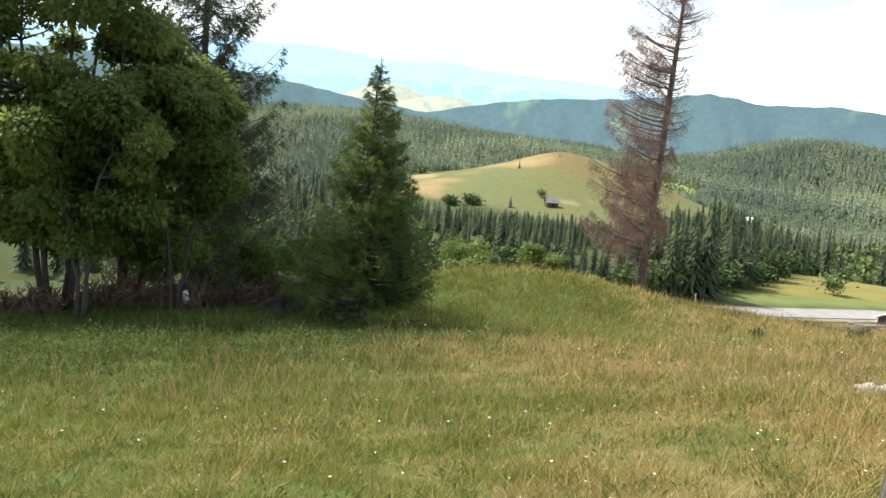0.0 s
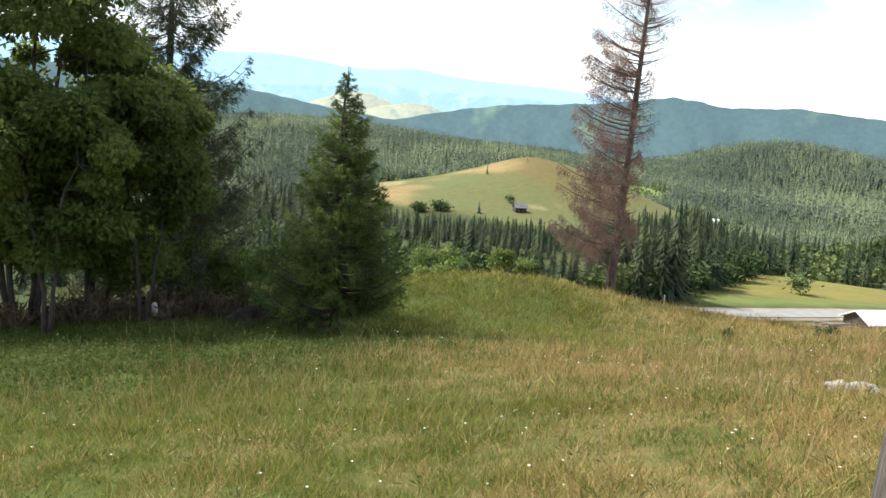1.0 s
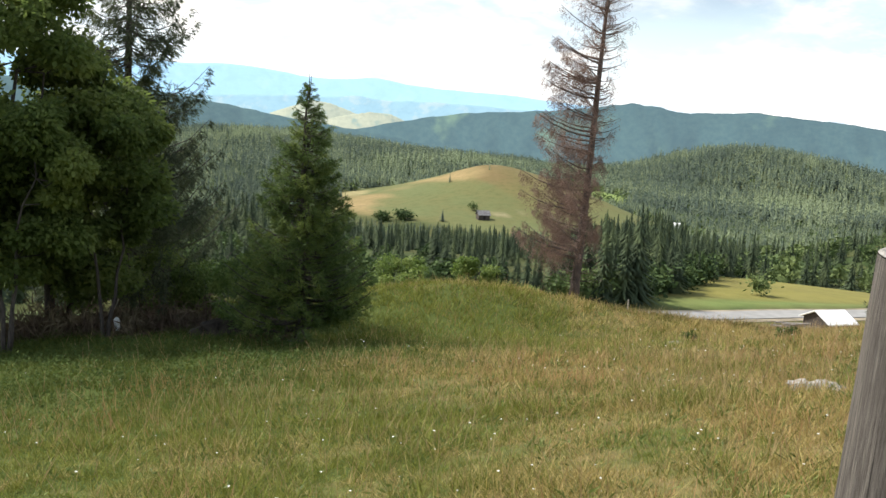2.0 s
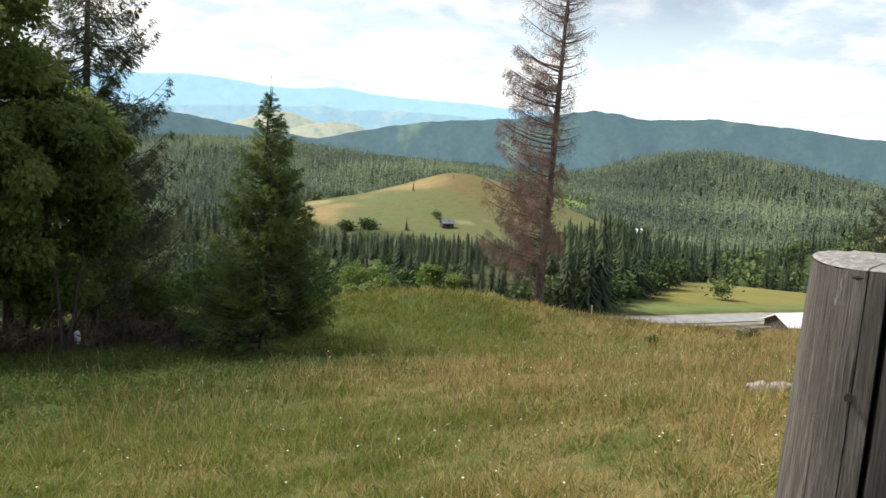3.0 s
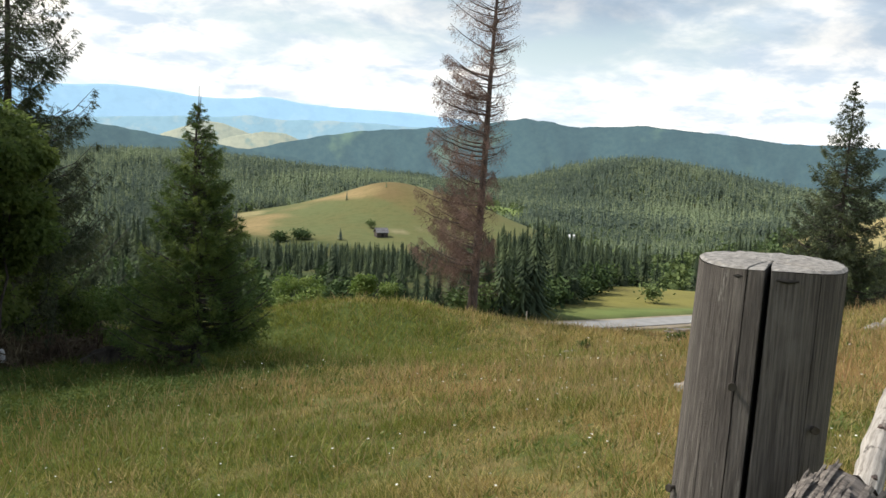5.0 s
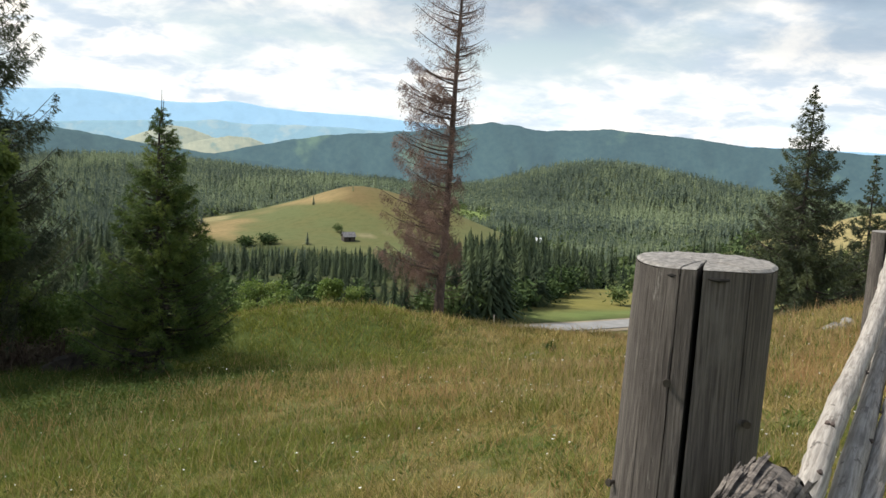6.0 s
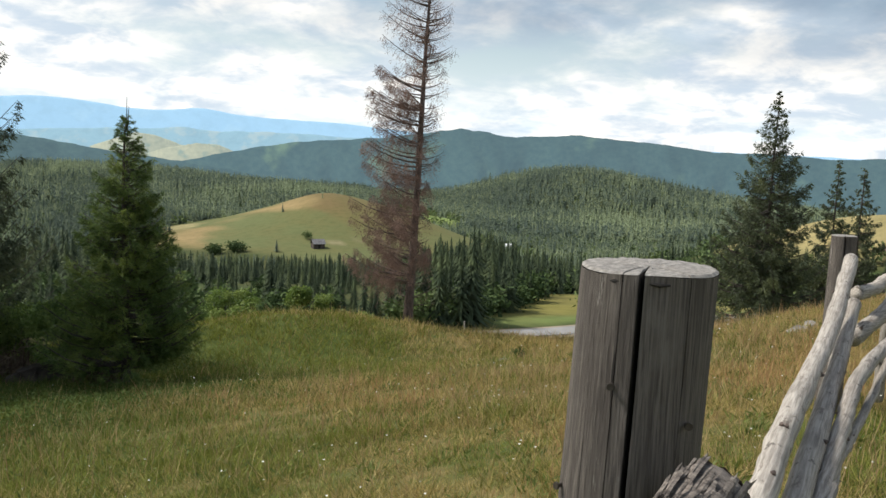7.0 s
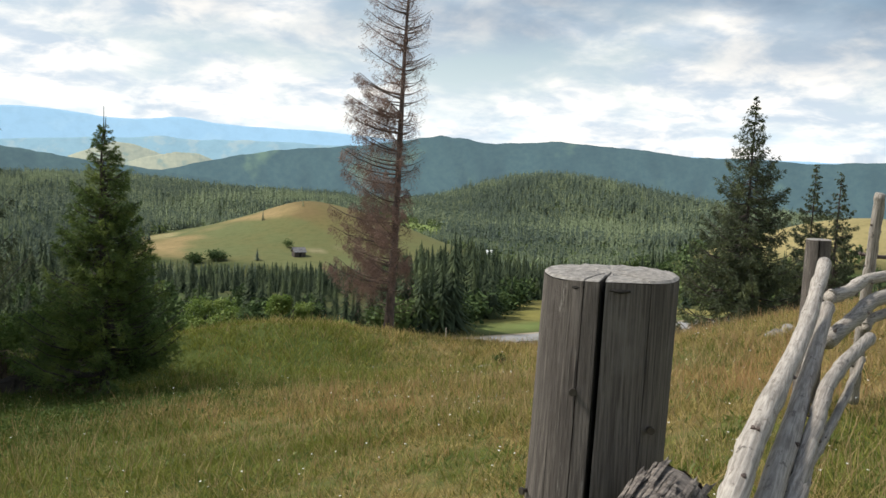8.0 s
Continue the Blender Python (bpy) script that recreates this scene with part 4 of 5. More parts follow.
def brush(place, seed, r, h, n, label):
    """A tangle of dry bare stems."""
    rng = np.random.default_rng(seed)
    root = thing("dry_brush", place, label, "brush", "dry brush")
    a = rng.uniform(0, 2 * math.pi, n)
    rr = r * np.sqrt(rng.random(n))
    x, y = rr * np.cos(a), rr * np.sin(a)
    z = ground(x + place[0], y + place[1]) - place[2]
    base = np.stack([x, y, z - 0.03], -1)
    along = np.stack([rng.normal(size=n) * 0.22, rng.normal(size=n) * 0.22, rng.uniform(0.25, 1.0, n) * (0.65 + 0.45 * np.sin(x * 5 + seed) * np.sin(y * 4))], -1) * h
    v, f = sprigs(base, along, np.full(n, 0.022), rng)
    twig = base + along * rng.uniform(0.4, 1, (n, 1))
    v2, f2 = sprigs(twig, unit(rng.normal(size=(n, 3)) + (0, 0, 0.4)) * h * 0.32, np.full(n, 0.03), rng)
    tagged(raw_mesh("stalk", np.concatenate([v, v2]), np.concatenate([f, f2 + len(v)]), M_DRY, root), kind="stuff")
    return root


brush(polar(-21.6, 19.2), 51, 0.6, 0.7, 900, "dry reddish brush beside the trunks")
brush(polar(-13.8, 20.3), 52, 1.2, 0.75, 1500, "dry brown brush under the trees")
brush(polar(-11.0, 20.8), 53, 1.2, 0.8, 1500, "dry brown brush below the tall spruce")
brush(polar(-16.8, 20.0), 54, 0.8, 0.8, 900, "dry brush between the stems")
brush(polar(-4.2, 17.6), 55, 0.4, 0.35, 500, "dead brown twigs at the spruce's foot")


def earth_bank():
    """A small cut bank of bare dark earth with an overhanging lip."""
    c = polar(-7.0, 19.2)
    v, f = [], []
    n, m = 16, 5
    for i in range(n + 1):
        t = i / n
        x = -0.75 + 1.5 * t
        hh = 0.36 * math.sin(math.pi * t) ** 0.6
        for j, (o, k) in enumerate(((-0.35, -0.15), (-0.2, 0.35), (-0.16, 0.8), (-0.02, 1.0), (0.5, 0.9), (0.9, -0.2))):
            gx, gy = c.x + x + 0.1 * o, c.y + o + 0.3 * t
            v.append((x + 0.04 * math.sin(i * 2.3 + j), o + 0.3 * t + 0.04 * math.sin(i * 1.7 + j * 2), float(ground(gx, gy)) - c.z + hh * k))
    for i in range(n):
        for j in range(m):
            f.append((i * 6 + j, i * 6 + j + 1, i * 6 + j + 7, i * 6 + j + 6))
    ob = part("earth_bank", (v, [q[::-1] for q in f]), M_EARTH)
    ob.location = c
    tagged(ob, "low bank of bare dark earth by the spruce", "earth bank")


earth_bank()


# ---- fence ----
def along_way(t_az, el, d):
    """A place by its bearing, its angle above the eye's level and its distance on the plan."""
    return Vector((d * math.sin(radians(t_az)), d * math.cos(radians(t_az)), 1.55 + d * math.tan(radians(el))))


def fence_post(name, top, radius, height, lean, label, splits, twist, seed):
    """A round weathered post: rough skin, long drying splits (angle, half width, depth, lowest), and a sawn pale top."""
    rng = random.Random(seed)
    post = thing(name, (top[0] - lean[0] * height, top[1] - lean[1] * height, top[2] - height), label, "fence post", "fence posts")
    angles = [2 * math.pi * k / 60 - math.pi for k in range(60)]
    for s_a, s_w, s_d, s_low in splits:
        angles = [a for a in angles if abs(a - s_a) > s_w * 1.4]
        angles += [s_a + s_w * k for k in (-1.15, -0.95, -0.55, 0, 0.55, 0.95, 1.15)]
    angles.sort()
    rows, sides = 40, len(angles)
    skin = [0.006 * rng.uniform(-1, 1) for _ in angles]
    bm = bmesh.new()
    rings = []
    for i in range(rows + 1):
        t = i / rows
        ring = []
        for k, a in enumerate(angles):
            r = radius * (1.10 - 0.10 * t) * (1 + 0.018 * math.sin(2 * a + 0.6) + 0.010 * math.sin(5 * a + t * 2) + skin[k] + 0.003 * rng.uniform(-1, 1))
            for s_a, s_w, s_d, s_low in splits:
                q = abs(a - s_a) / s_w
                if q < 0.97 and t >= s_low:
                    r -= s_d * radius * (1 - q ** 4) * min(1, (t - s_low) * 8 + 0.1)
            b = a + twist * (1 - t) + 0.015 * math.sin(t * 9)
            dz = 0.0015 * math.sin(3 * a + 1) + 0.001 * rng.uniform(-1, 1) if i == rows else 0
            ring.append(bm.verts.new((lean[0] * height * t + r * math.cos(b), lean[1] * height * t + r * math.sin(b), height * t + dz)))
        rings.append(ring)
    for i in range(rows):
        for k in range(sides):
            bm.faces.new((rings[i][k], rings[i][(k + 1) % sides], rings[i + 1][(k + 1) % sides], rings[i + 1][k]))
    bm.faces.new(rings[0][::-1])
    part("shaft", bm, M_POST, post)
    bm = bmesh.new()
    ax, ay = lean[0] * height, lean[1] * height
    rim = [Vector(p) for p in post_rim(angles, splits, radius)]
    prev = [bm.verts.new((ax + p.x, ay + p.y, height + 0.001 + 0.0015 * math.sin(3 * a + 1))) for p, a in zip(rim, angles)]
    for f_r, dz in ((0.95, 0.004), (0.6, 0.005), (0.25, 0.004)):
        ring = [bm.verts.new((ax + p.x * f_r, ay + p.y * f_r, height + dz + 0.0012 * rng.uniform(-1, 1))) for p in rim]
        for k in range(sides):
            bm.faces.new((prev[k], prev[(k + 1) % sides], ring[(k + 1) % sides], ring[k]))
        prev = ring
    bm.faces.new(prev)
    part("sawn_top", bm, M_CUT, post, "pale sawn end grain")
    return post


def post_rim(angles, splits, radius):
    out = []
    for a in angles:
        r = radius * (1 + 0.018 * math.sin(2 * a + 0.6) + 0.010 * math.sin(5 * a + 2)) * 0.995
        for s_a, s_w, s_d, s_low in splits:
            q = abs(a - s_a) / s_w
            if q < 0.97:
                r -= s_d * radius * (1 - q ** 4)
        out.append((r * math.cos(a), r * math.sin(a), 0))
    return out


POST_TOP = along_way(26.75, -7.35, 1.40)
post_a = fence_post("fence_post", POST_TOP, 0.0965, 1.50, (0.035, 0.0), "thick round grey weathered post with a deep split",
                    [(-2.16, 0.038, 0.72, -1), (-2.42, 0.007, 0.05, -1), (-1.45, 0.007, 0.05, 0.55)], 0.12, 3)
post_b = fence_post("fence_post", along_way(38.0, -4.6, 7.9), 0.093, 1.62, (0.01, 0.0), "grey split post at the fence's corner", [(-2.15, 0.06, 0.6, -1)], 0.0, 4)


def nail(post, place, out):
    """A bent rusty nail driven into the post."""
    o = Vector(out).normalized()
    p = Vector(place) - post.location
    n = part("nail", tube([p - o * 0.01, p + o * 0.008, p + o * 0.009, p + o * 0.012], [0.003, 0.003, 0.006, 0.0055], 10), M_STEEL, post, "rusty nail head")
    return n


def on_post(az, el):
    """The skin of the near post, seen from the path's end."""
    way = Vector((math.sin(radians(az)) * math.cos(radians(el)), math.cos(radians(az)) * math.cos(radians(el)), math.sin(radians(el))))
    eye = Vector((0, 0, 1.55))
    best = None
    for i in range(900, 1700):
        q = eye + way * i * 0.001
        t = (q.z - post_a.location.z) / 1.5
        c = Vector((post_a.location.x + 0.035 * 1.5 * t, post_a.location.y))
        if (Vector((q.x, q.y)) - c).length < 0.0965 * (1.10 - 0.10 * t):
            best = q
            break
    return best or POST_TOP


nail(post_a, on_post(24.9, -14.2), (-0.5, -0.86, 0))
nail(post_a, on_post(22.4, -20.0), (-0.95, -0.3, 0))
nail(post_a, on_post(29.4, -16.0), (-0.2, -0.95, 0))
for az0, az1, el in ((24.2, 25.3, -8.15), (26.7, 27.9, -8.25)):
    m0, m1 = on_post(az0, el), on_post(az1, el)
    part("notch", tube([m0 - post_a.location, (m0 + m1) / 2 - post_a.location + Vector((-0.001, -0.002, -0.001)), m1 - post_a.location], [0.0015, 0.003, 0.0015], 6), M_CRACK, post_a, "saw nick in the wood")


def pole(name, points, radius0, radius1, mat, label, seed, group="fence rails", category="fence rail"):
    """A peeled pole, a little crooked, with knots and branch stubs."""
    rng = random.Random(seed)
    pts = [Vector(p) for p in points]
    fine, rad = [], []
    n = 10
    total = len(pts) - 1
    for i in range(total * n + 1):
        u = i / n
        j = min(int(u), total - 1)
        t = u - j
        p0, p1, p2, p3 = pts[max(j - 1, 0)], pts[j], pts[j + 1], pts[min(j + 2, total)]
        q = 0.5 * ((2 * p1) + (p2 - p0) * t + (2 * p0 - 5 * p1 + 4 * p2 - p3) * t * t + (3 * p1 - p0 - 3 * p2 + p3) * t ** 3)
        q = q + Vector((rng.uniform(-1, 1), rng.uniform(-1, 1), rng.uniform(-1, 1))) * 0.003
        fine.append(q)
        r = radius0 + (radius1 - radius0) * u / total
        rad.append(r * (1 + 0.025 * math.sin(u * 7 + seed) + (0.10 if rng.random() < 0.12 else 0)))
    base = fine[0].copy()
    rail = thing(name, base, label, category, group)
    turn = (fine[-1] - base).to_track_quat("Z", "Y")
    rail.rotation_euler = turn.to_euler()
    fine = [turn.inverted() @ (p - base) for p in fine]
    part("shaft", tube(fine, rad, 14), mat, rail, smooth=True)
    for _ in range(7):
        i = rng.randrange(2, len(fine) - 2)
        d = (fine[i + 1] - fine[i]).normalized()
        o = d.orthogonal().normalized()
        o.rotate(Matrix.Rotation(rng.uniform(0, 6.28), 3, d))
        p = fine[i] + o * rad[i] * 0.8
        part("knot", tube([p - o * rad[i] * 0.2, p + o * rad[i] * 0.2, p + (o + d * 0.4) * rad[i] * 0.42], [rad[i] * 0.42, rad[i] * 0.22, rad[i] * 0.14], 7), M_DEADBARK, rail)
    return rail


W = along_way
pole("fence_rail", [W(38.4, -5.9, 6.2), W(37.6, -9.7, 4.7), W(35.5, -15.5, 3.0), W(34.5, -19.1, 2.5), W(32.6, -25, 2.0)], 0.041, 0.035, M_RAIL, "peeled silvery pole rail with knots", 1)
pole("fence_rail", [W(38.7, -8.3, 6.0), W(38.1, -11.6, 4.5), W(36.4, -18.9, 2.75), W(34.6, -26, 2.05)], 0.040, 0.036, M_RAIL_DARK, "grey pole rail, dull and weathered", 2)
pole("fence_rail", [W(41.0, -9.7, 5.4), W(39.3, -12.0, 4.2), W(38.6, -14.7, 3.6), W(37.7, -18.7, 2.9), W(36.0, -26, 2.2)], 0.032, 0.027, M_RAIL_DARK, "crooked grey pole rail", 3)
pole("fence_rail", [W(40.7, -10.9, 5.2), W(39.5, -14.4, 3.9), W(38.5, -16.8, 3.3), W(38.2, -18.6, 2.9), W(37.0, -25, 2.2)], 0.018, 0.014, M_RAIL_DARK, "thin bowed grey stick in the fence", 4)
pole("fence_rail", [W(38.8, -7.7, 6.1), W(39.7, -7.3, 6.3), W(41.1, -6.4, 6.8), W(45, -5.8, 8.2)], 0.042, 0.034, M_RAIL, "pale rail with a tapered broken end", 5)
pole("fence_rail", [W(38.8, -10.2, 5.9), W(40.1, -8.8, 6.2), W(41.6, -7.4, 6.7), W(46, -6.3, 8.3)], 0.048, 0.045, M_RAIL_DARK, "stout grey rail crossing behind the post", 6)
pole("fence_rail", [W(40.7, -9.2, 6.4), W(41.7, -8.3, 6.7), W(46, -7.4, 8.4)], 0.032, 0.032, M_RAIL_DARK, "grey lower rail of the next bay", 7)
pole("fence_stake", [W(40.4, -13.2, 7.4), W(40.5, -10.1, 7.3), W(40.7, -5.8, 7.2), W(40.9, -1.9, 7.1)], 0.042, 0.034, M_RAIL_DARK, "leaning bark-stripped stake holding the rails", 8, "fence posts", "fence post")
pole("fence_wire_bar", [W(40.1, -5.2, 7.4), W(41.5, -5.3, 7.5), W(46, -5.4, 8.2)], 0.014, 0.014, M_DEADBARK, "thin dark stick tied across the stake", 9)
def bark_log():
    """A rough log laid against the post: its bark curls off in overlapping flakes, its sawn end shows dark."""
    rng = random.Random(17)
    a, b = W(31.3, -19.6, 1.26), W(21, -33, 0.95)
    log = thing("bark_log", a, "rough log with flaking bark against the post", "log")
    way = b - a
    turn = way.to_track_quat("Z", "Y")
    log.rotation_euler = turn.to_euler()
    length, r = way.length, 0.050
    n, sides = 30, 26
    v, f = [], []
    for i in range(n + 1):
        for k in range(sides):
            t = 2 * math.pi * k / sides
            q = Vector((math.cos(t), math.sin(t), i * 0.35))
            rr = r * (1 + 0.10 * noise.noise(q * 2.0) + 0.07 * noise.noise(q * 6.0))
            v.append((rr * math.cos(t), rr * math.sin(t), length * i / n))
    for i in range(n):
        for k in range(sides):
            k2 = (k + 1) % sides
            f.append((i * sides + k, i * sides + k2, (i + 1) * sides + k2, (i + 1) * sides + k))
    f.append(tuple(n * sides + k for k in range(sides)))
    part("core", (v, f), M_FLAKY, log)
    end = [(0.94 * r * (1 + 0.1 * math.sin(3 * k)) * math.cos(2 * math.pi * k / sides), 0.94 * r * (1 + 0.1 * math.sin(3 * k)) * math.sin(2 * math.pi * k / sides), -0.004) for k in range(sides)]
    part("sawn_end", (end + [(0, 0, -0.012)], [(k, sides, (k + 1) % sides) for k in range(sides)]), M_DEADBARK, log, "dark weathered sawn end")
    for i in range(290):
        z = 0.012 + 0.5 * length * rng.random() ** 1.1
        t = rng.uniform(0, 2 * math.pi)
        w, l, lift = rng.uniform(0.025, 0.085), rng.uniform(0.008, 0.030), rng.uniform(0.0004, 0.0045)
        slant = rng.uniform(-0.16, 0.16)
        fv = []
        for zz, up in ((z - l, lift + 0.002), (z, lift * 0.5 + 0.002), (z + l, 0.001)):
            for d in (-w, 0, w):
                jag = rng.uniform(-0.005, 0.005) + slant * d
                skew = rng.uniform(-0.03, 0.03)
                for thick in (0.0, 0.001):
                    rr = r * 1.03 + up + thick + (0.001 if d == 0 else 0)
                    fv.append((rr * math.cos(t + d + skew), rr * math.sin(t + d + skew), zz + jag))
        ff = []
        for row in range(2):
            for c in range(2):
                p = (row * 3 + c) * 2
                ff += [(p + 1, p + 3, p + 9, p + 7), (p, p + 6, p + 8, p + 2)]
        ff += [(0, 1, 7, 6), (6, 7, 13, 12), (4, 10, 11, 5), (10, 16, 17, 11), (0, 2, 3, 1), (2, 4, 5, 3), (12, 13, 15, 14), (14, 15, 17, 16)]
        part("bark_flake", (fv, ff), M_FLAKY, log)


bark_log()


# ---- meadow grass ----
def clumps_at(x, y):
    """0 in the short growth to 1 in the tussocks: uneven hummocks of half a metre and of a hand's width."""
    big = np.sin(x * 3.1 + 2 * np.sin(y * 2.2)) * np.sin(y * 2.7 + 1.5 * np.sin(x * 1.7))
    fine = np.sin(x * 8.3 + 2.3 * np.sin(y * 5.1 + x)) * np.sin(y * 7.7 + 2.1 * np.sin(x * 6.2 - y))
    return np.clip(0.5 + 0.34 * big + 0.34 * fine, 0, 1)


def sward(name, label, rng, n, az0, az1, d0, d1, h0, h1, w0, w1, mat, lean=0.35, power=1.0, keep=None, fine=False):
    """Single tapered blades on the ground, each bent a little its own way."""
    a = np.radians(rng.uniform(az0, az1, n))
    d = (rng.uniform(d0 ** power, d1 ** power, n)) ** (1 / power)
    x, y = d * np.sin(a), d * np.cos(a)
    if keep is not None:
        m = keep(x, y, rng)
        x, y, d = x[m], y[m], d[m]
        n = len(x)
    z = ground(x, y)
    tuft = clumps_at(x, y)
    h = rng.uniform(h0, h1, n) * (0.75 + 0.5 * rng.random(n)) * (0.36 + 0.95 * tuft)
    w = (w0 + (w1 - w0) * (d - d0) / (d1 - d0)) * rng.uniform(0.6, 1.3, n)
    t = rng.uniform(0, 2 * math.pi, n)
    s = np.stack([np.cos(t), np.sin(t), np.zeros(n)], -1) * w[:, None] * 0.5
    ben = rng.normal(size=(n, 2)) * lean * h[:, None]
    base = np.stack([x, y, z - 0.02], -1)
    mid = base + np.stack([ben[:, 0] * 0.3, ben[:, 1] * 0.3, h * 0.6], -1)
    tip = base + np.stack([ben[:, 0], ben[:, 1], h], -1)
    if fine:
        mid = base + (tip - base) * 0.6
        v = np.stack([base - s, base + s, mid + s * 0.8, tip], 1).reshape(-1, 3)
        f = np.arange(n * 4).reshape(-1, 4)
    else:
        v = np.stack([base - s * 1.2, base + s * 1.2, tip], 1).reshape(-1, 3)
        f = np.arange(n * 3).reshape(-1, 3)
    ob = raw_mesh(name, v, f, mat)
    return tagged(ob, label, "grass", kind="stuff")


def patchy(x, y, rng):
    return rng.random(len(x)) < 0.35 + 0.65 * smooth(-0.5, 0.6, np.sin(x * 1.9 + 1.3 * np.sin(y * 1.1)) + 0.8 * np.sin(y * 2.3 + x * 0.7))


def dry_side(x, y, rng):
    return rng.random(len(x)) < 0.14 + 0.56 * smooth(-5, 7, x + 1.5 * np.sin(y * 0.8)) + 0.30 * smooth(3, 6, x)


def weed_side(x, y, rng):
    d = np.hypot(x + 3.5, (y - 15.5) * 1.1)
    return rng.random(len(x)) < (1 - smooth(2.5, 6.5, d))


def build_grass_cover():
    rng = np.random.default_rng(9)
    sward("grass", "short mixed green and straw meadow grass", rng, 165000, -28, 48, 2.2, 9, 0.035, 0.095, 0.006, 0.010, M_GRASS, 0.9, 1.5)
    sward("grass", "longer tufts in the meadow", rng, 38000, -28, 48, 2.2, 9, 0.09, 0.18, 0.004, 0.008, M_GRASS, 0.6, 1.5, patchy, True)
    sward("grass", "meadow grass on the slope", rng, 185000, -27, 47, 8.5, 19, 0.045, 0.12, 0.010, 0.018, M_GRASS, 0.8, 1.5)
    sward("grass", "longer tufts on the slope", rng, 36000, -27, 47, 8.5, 19, 0.11, 0.2, 0.008, 0.015, M_GRASS, 0.5, 1.5, patchy)
    sward("grass", "meadow grass over the hummock", rng, 130000, -27, 47, 17, 33, 0.06, 0.17, 0.013, 0.026, M_GRASS, 0.8, 1.5)
    sward("grass", "taller tussocks over the hummock", rng, 42000, -12, 24, 15, 27, 0.14, 0.26, 0.012, 0.022, M_GRASS, 0.7, 1.5, patchy)
    sward("dry_grass", "straw-coloured seed stalks", rng, 33000, -24, 48, 3, 13, 0.16, 0.34, 0.0035, 0.007, M_STALK, 0.35, 1.4, dry_side, True)
    sward("dry_grass", "straw-coloured stalks further down", rng, 27000, -16, 47, 12, 27, 0.16, 0.30, 0.007, 0.014, M_STALK, 0.35, 1.5, dry_side)
    sward("grass", "meadow grass behind and beside the path", rng, 45000, 48, 332, 0.3, 9, 0.06, 0.16, 0.010, 0.016, M_GRASS, 0.6, 1.5)
    sward("grass", "meadow grass underfoot", rng, 9000, -28, 48, 0.3, 2.4, 0.05, 0.13, 0.007, 0.009, M_GRASS, 0.6, 1.5)
    # broad weed leaves in the hollow below the trees
    n = 34000
    a = np.radians(rng.uniform(-27, 12, n))
    d = rng.uniform(9, 21, n)
    x, y = d * np.sin(a), d * np.cos(a)
    m = weed_side(x, y, rng)
    x, y = x[m], y[m]
    n = len(x)
    base = np.stack([x, y, ground(x, y) + rng.uniform(0.0, 0.06, n) + 0.20 * clumps_at(x, y) * rng.random(n)], -1)
    along = unit(np.stack([rng.normal(size=n), rng.normal(size=n), rng.uniform(-0.2, 0.8, n)], -1)) * rng.uniform(0.03, 0.065, (n, 1))
    v, f = sprigs(base, along, rng.uniform(0.014, 0.030, n), rng, np.tile((0.0, 0.0, 1.0), (n, 1)) + rng.normal(size=(n, 3)) * 0.9)
    tagged(raw_mesh("weeds", v, f, M_WEED), "low broad-leaved weeds below the trees", "weeds", kind="stuff")
    # small dark-leaved plants scattered through the grass
    m = 1500
    a = np.radians(rng.uniform(-27, 47, m))
    d = 2.6 + 20 * rng.random(m) ** 0.9
    k = 16
    cx, cy = np.repeat(d * np.sin(a), k), np.repeat(d * np.cos(a), k)
    x, y = cx + rng.normal(size=m * k) * 0.05, cy + rng.normal(size=m * k) * 0.05
    base = np.stack([x, y, ground(x, y) + rng.uniform(0.0, 0.07, m * k)], -1)
    along = np.stack([(x - cx) * 0.6 + rng.normal(size=m * k) * 0.02, (y - cy) * 0.6 + rng.normal(size=m * k) * 0.02, rng.uniform(0.015, 0.07, m * k)], -1)
    v, f = sprigs(base, along, rng.uniform(0.007, 0.018, m * k), rng)
    tagged(raw_mesh("meadow_plants", v, f, M_PLANT), "small dark green plants among the grass", "plants", kind="stuff")
    # small white meadow flowers: flat umbels of a few petals each
    n = 620
    a = np.radians(rng.uniform(-24, 47, n))
    d = 2.6 + 13 * rng.random(n) ** 1.2
    x, y = d * np.sin(a), d * np.cos(a)
    m = rng.random(n) < 0.25 + 0.75 * smooth(-3, 5, x)
    x, y, d = x[m], y[m], d[m]
    n = len(x)
    h = rng.uniform(0.10, 0.26, n)
    top = np.stack([x, y, ground(x, y) + h], -1)
    k = 7
    t = (np.arange(k) / k * 2 * math.pi)[None] + rng.uniform(0, 6, (n, 1))
    size = rng.uniform(0.004, 0.011, (n, 1)) * (0.8 + 0.035 * d[:, None])
    along = np.stack([np.cos(t) * size, np.sin(t) * size, rng.uniform(0.0, 0.006, (n, k))], -1).reshape(-1, 3)
    v, f = sprigs(np.repeat(top, k, 0), along, np.repeat(size[:, 0], k) * 0.9, rng, np.tile((0.0, 0.0, 1.0), (n * k, 1)))
    tagged(raw_mesh("wildflowers", v, f, M_FLOWER), "small white meadow flowers in the grass", "flowers", kind="stuff")


build_grass_cover()


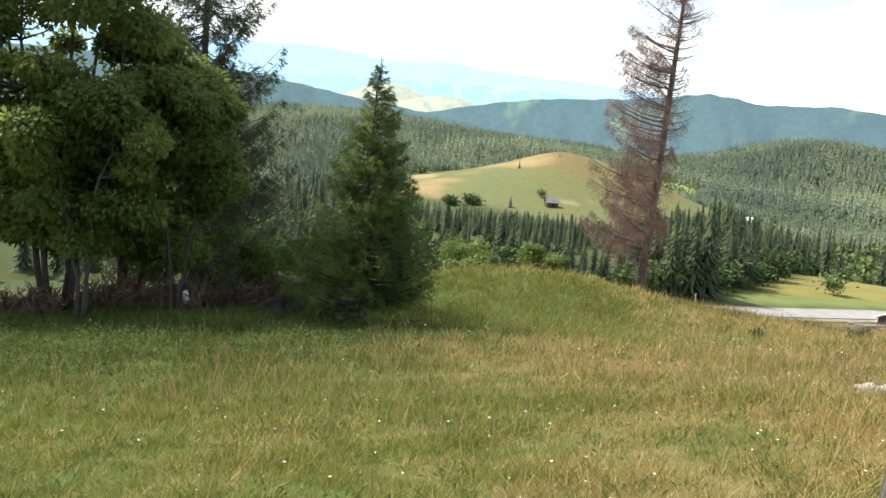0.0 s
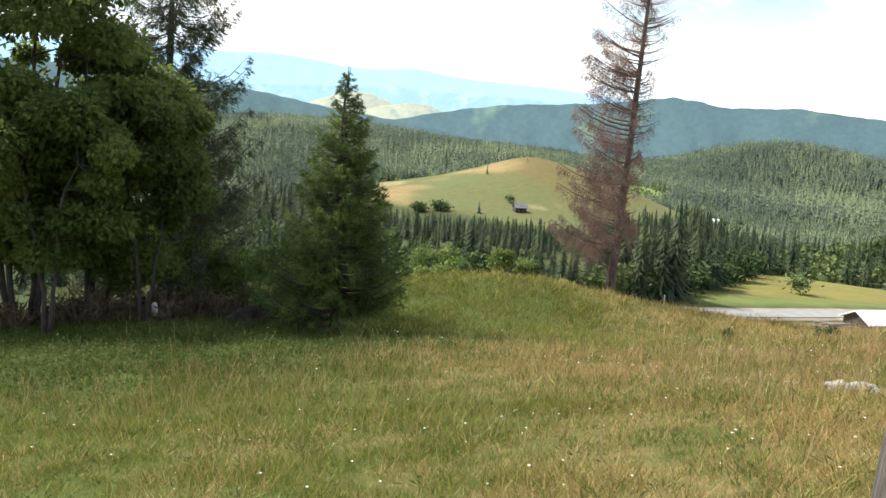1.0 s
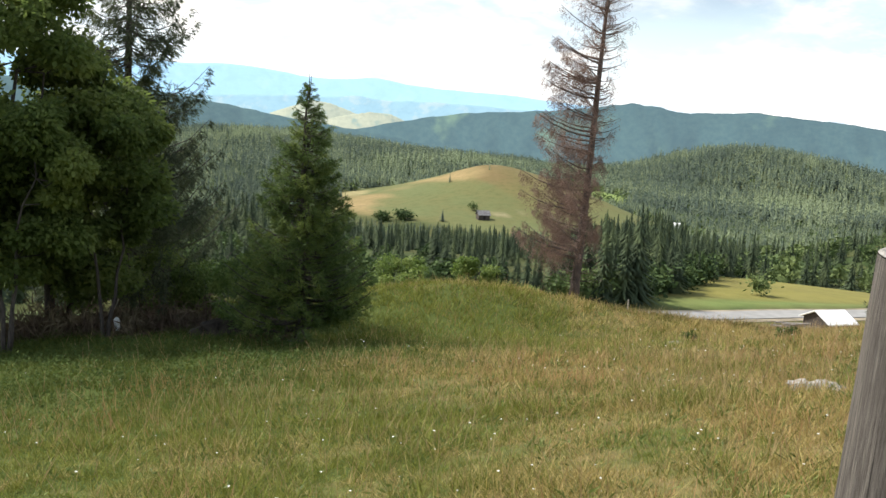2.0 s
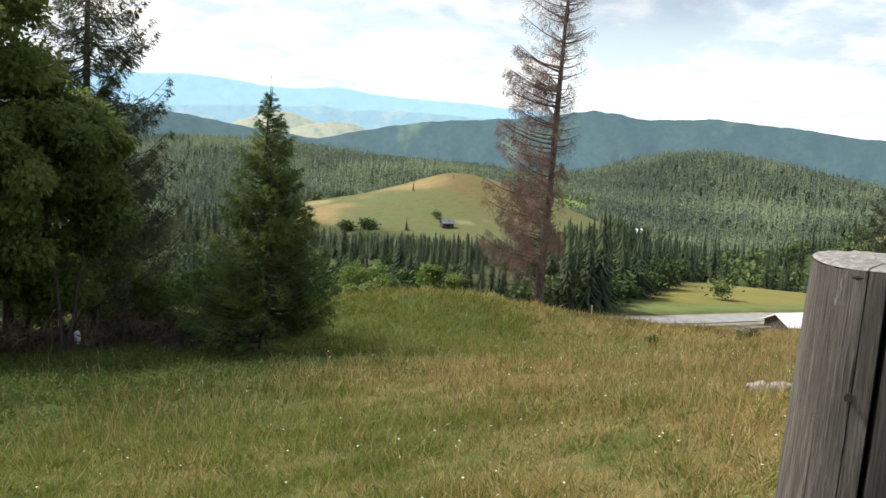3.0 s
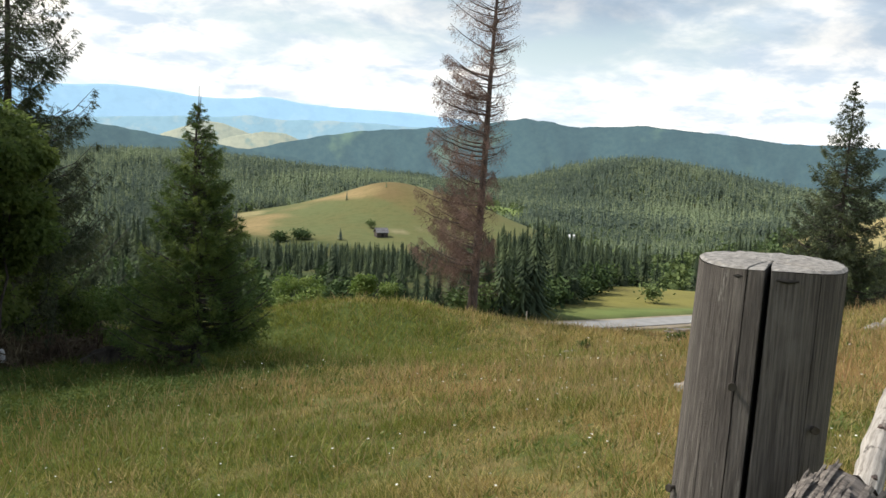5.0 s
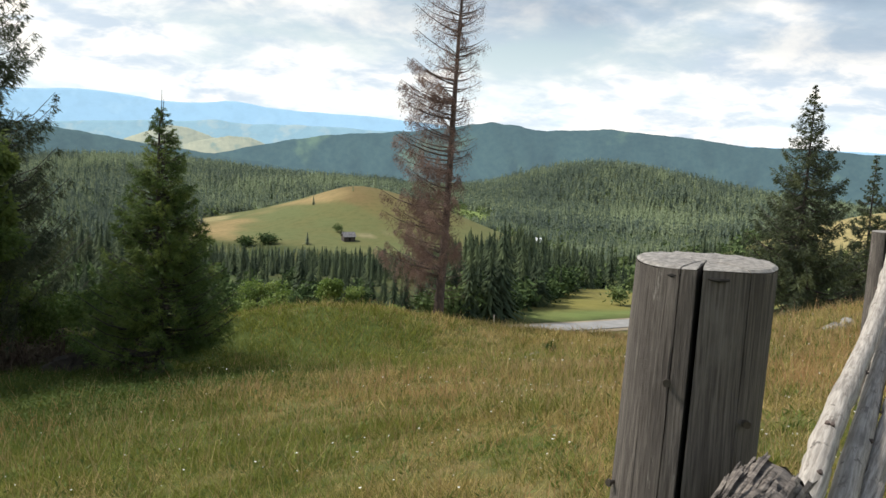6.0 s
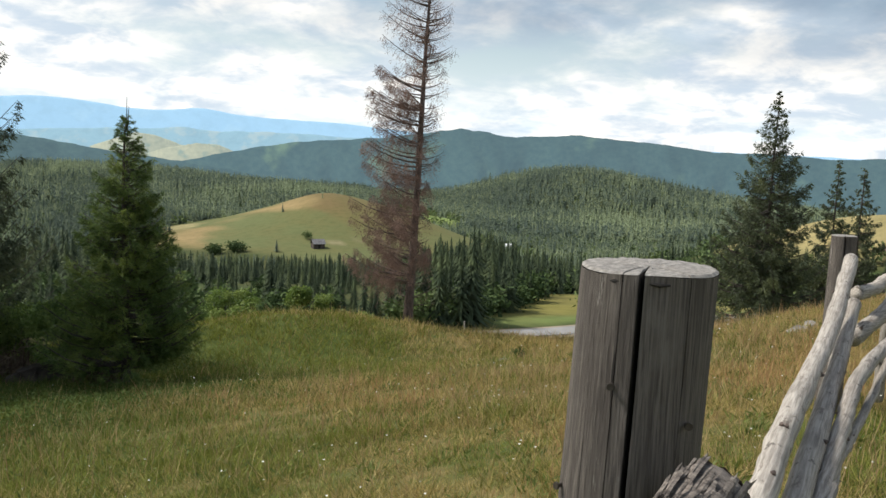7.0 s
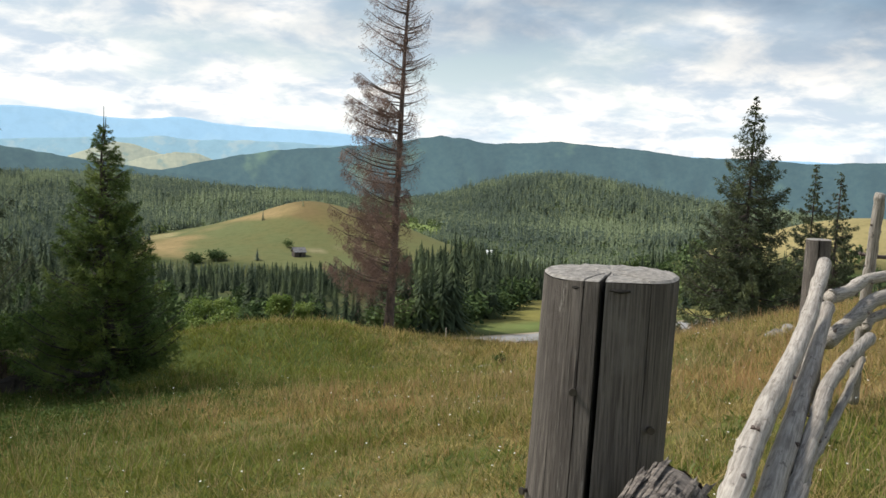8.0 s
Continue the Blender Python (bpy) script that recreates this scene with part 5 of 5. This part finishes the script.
# ---- stones ----
def stone(place, size, seed, label):
    rng = random.Random(seed)
    bm = bmesh.new()
    bmesh.ops.create_icosphere(bm, subdivisions=3, radius=1)
    off = Vector((seed * 3.1, 0, 0))
    for v in bm.verts:
        k = 1 + 0.35 * noise.noise(v.co * 1.3 + off) + 0.15 * noise.noise(v.co * 3.7 + off)
        v.co = Vector((v.co.x * size[0], v.co.y * size[1], v.co.z * size[2])) * k
    ob = part("stone", bm, M_STONE)
    ob.location = place
    return tagged(ob, label, "stone", "field stones")


stone(polar(26.2, 9.6, 0.05), (0.12, 0.10, 0.07), 1, "pale grey stone half sunk in the grass")
stone(polar(27.5, 9.7, 0.04), (0.15, 0.10, 0.05), 2, "flat grey stone in the grass")
stone(polar(28.3, 9.5, 0.02), (0.09, 0.08, 0.05), 3, "small broken stone in the grass")
stone(polar(19.6, 15.3, 0.05), (0.16, 0.10, 0.06), 4, "pale stone below the hummock")
stone(polar(36.2, 13.5, 0.03), (0.15, 0.12, 0.08), 5, "pale stone by the fence")
stone(polar(36.8, 14.2, 0.03), (0.12, 0.11, 0.07), 6, "pale stone on the dry slope")
stone(polar(-4.6, 17.3, 0.05), (0.08, 0.07, 0.06), 7, "small pale stone under the spruce")


# ---- buildings and roadside things ----
def box_faces(x0, x1, y0, y1, z0, z1):
    v = [(x, y, z) for z in (z0, z1) for x, y in ((x0, y0), (x1, y0), (x1, y1), (x0, y1))]
    return v, [(3, 2, 1, 0), (4, 5, 6, 7), (0, 1, 5, 4), (1, 2, 6, 5), (2, 3, 7, 6), (3, 0, 4, 7)]


def gable_house(name, place, yaw, w, d, h, ridge_h, wall, roof, label, category, door=True, eaves=0.5):
    ob = thing(name, place, label, category)
    ob.rotation_euler = (0, 0, radians(yaw))
    v = [(-w / 2, -d / 2, -1), (w / 2, -d / 2, -1), (w / 2, d / 2, -1), (-w / 2, d / 2, -1),
         (-w / 2, -d / 2, h), (w / 2, -d / 2, h), (w / 2, d / 2, h), (-w / 2, d / 2, h), (-w / 2, 0, h + ridge_h), (w / 2, 0, h + ridge_h)]
    f = [(0, 1, 5, 4), (2, 3, 7, 6), (1, 2, 6, 9, 5), (3, 0, 4, 8, 7)]
    part("wall", (v, f), wall, ob)
    for s in (-1, 1):
        e, t = eaves, 0.15
        k = ridge_h / (d / 2)
        y1 = s * (d / 2 + e)
        z1 = h - e * k
        v = [(-w / 2 - e, 0, h + ridge_h), (w / 2 + e, 0, h + ridge_h), (w / 2 + e, y1, z1), (-w / 2 - e, y1, z1)]
        v += [(x, y, z + t) for x, y, z in v]
        part("roof_slope", (v, [(0, 1, 2, 3)[::s], (7, 6, 5, 4)[::s], (0, 4, 5, 1)[::s], (1, 5, 6, 2)[::s], (2, 6, 7, 3)[::s], (3, 7, 4, 0)[::s]]), roof, ob)
    if door:
        part("door", box_faces(-w * 0.1, w * 0.12, -d / 2 - 0.06, -d / 2 + 0.02, 0, min(2.0, h * 0.8)), M_CRACK, ob)
    return ob


gable_house("barn", polar(8.2, 500), 12, 6.0, 4.5, 2.6, 1.9, M_BARN, M_SHINGLE, "small dark timber hay barn on the knoll", "barn")
gable_house("house", polar(19.5, 560, 2.4), -20, 2.9, 2.6, 1.0, 1.0, M_WHITE, M_WHITE, "white house half hidden in the valley woods", "house")
gable_house("shed", polar(28.2, 122, 0.1), 14, 3.6, 4.4, 0.9, 1.0, M_BARN, M_WHITE, "low shed with a white sheet roof by the road", "shed", False, 0.4)


def timber_pile():
    c = polar(26.6, 119.5, -0.3)
    pile = thing("timber_pile", c, "heap of grey timber beside the road", "timber pile")
    rng = random.Random(8)
    for i in range(16):
        a = rng.uniform(-0.3, 0.3)
        p = Vector((rng.uniform(-2.2, 2.0), rng.uniform(-0.6, 0.6), 0.12 + 0.5 * rng.random() ** 2))
        o = Vector((math.cos(a), math.sin(a), rng.uniform(-0.05, 0.08))) * rng.uniform(0.6, 1.3)
        part("log", tube([p - o, p + o], [0.12, 0.11], 7), M_RAIL_DARK, pile)


timber_pile()


def marker(place, height, label):
    ob = thing("roadside_post", place, label, "post")
    part("pole", tube([(0, 0, -0.3), (0, 0, height)], [0.08, 0.07], 8), M_RAIL, ob)
    part("cap", tube([(0, 0, height), (0, 0, height + 0.05)], [0.1, 0.06], 8), M_RAIL_DARK, ob)


marker(polar(17.1, 106, 0.0), 2.4, "pale post at the roadside")


def litter_bag():
    """A scrap of crumpled pale plastic caught in the brush."""
    bm = bmesh.new()
    bmesh.ops.create_icosphere(bm, subdivisions=2, radius=0.09)
    for v in bm.verts:
        v.co = Vector((v.co.x * 0.8, v.co.y * 0.7, v.co.z * 1.5)) * (1 + 0.5 * noise.noise(v.co * 14))
    ob = part("plastic_scrap", bm, M_WHITE)
    ob.location = polar(-13.0, 19.6, 0.3)
    tagged(ob, "crumpled pale plastic scrap in the brush", "litter")


litter_bag()
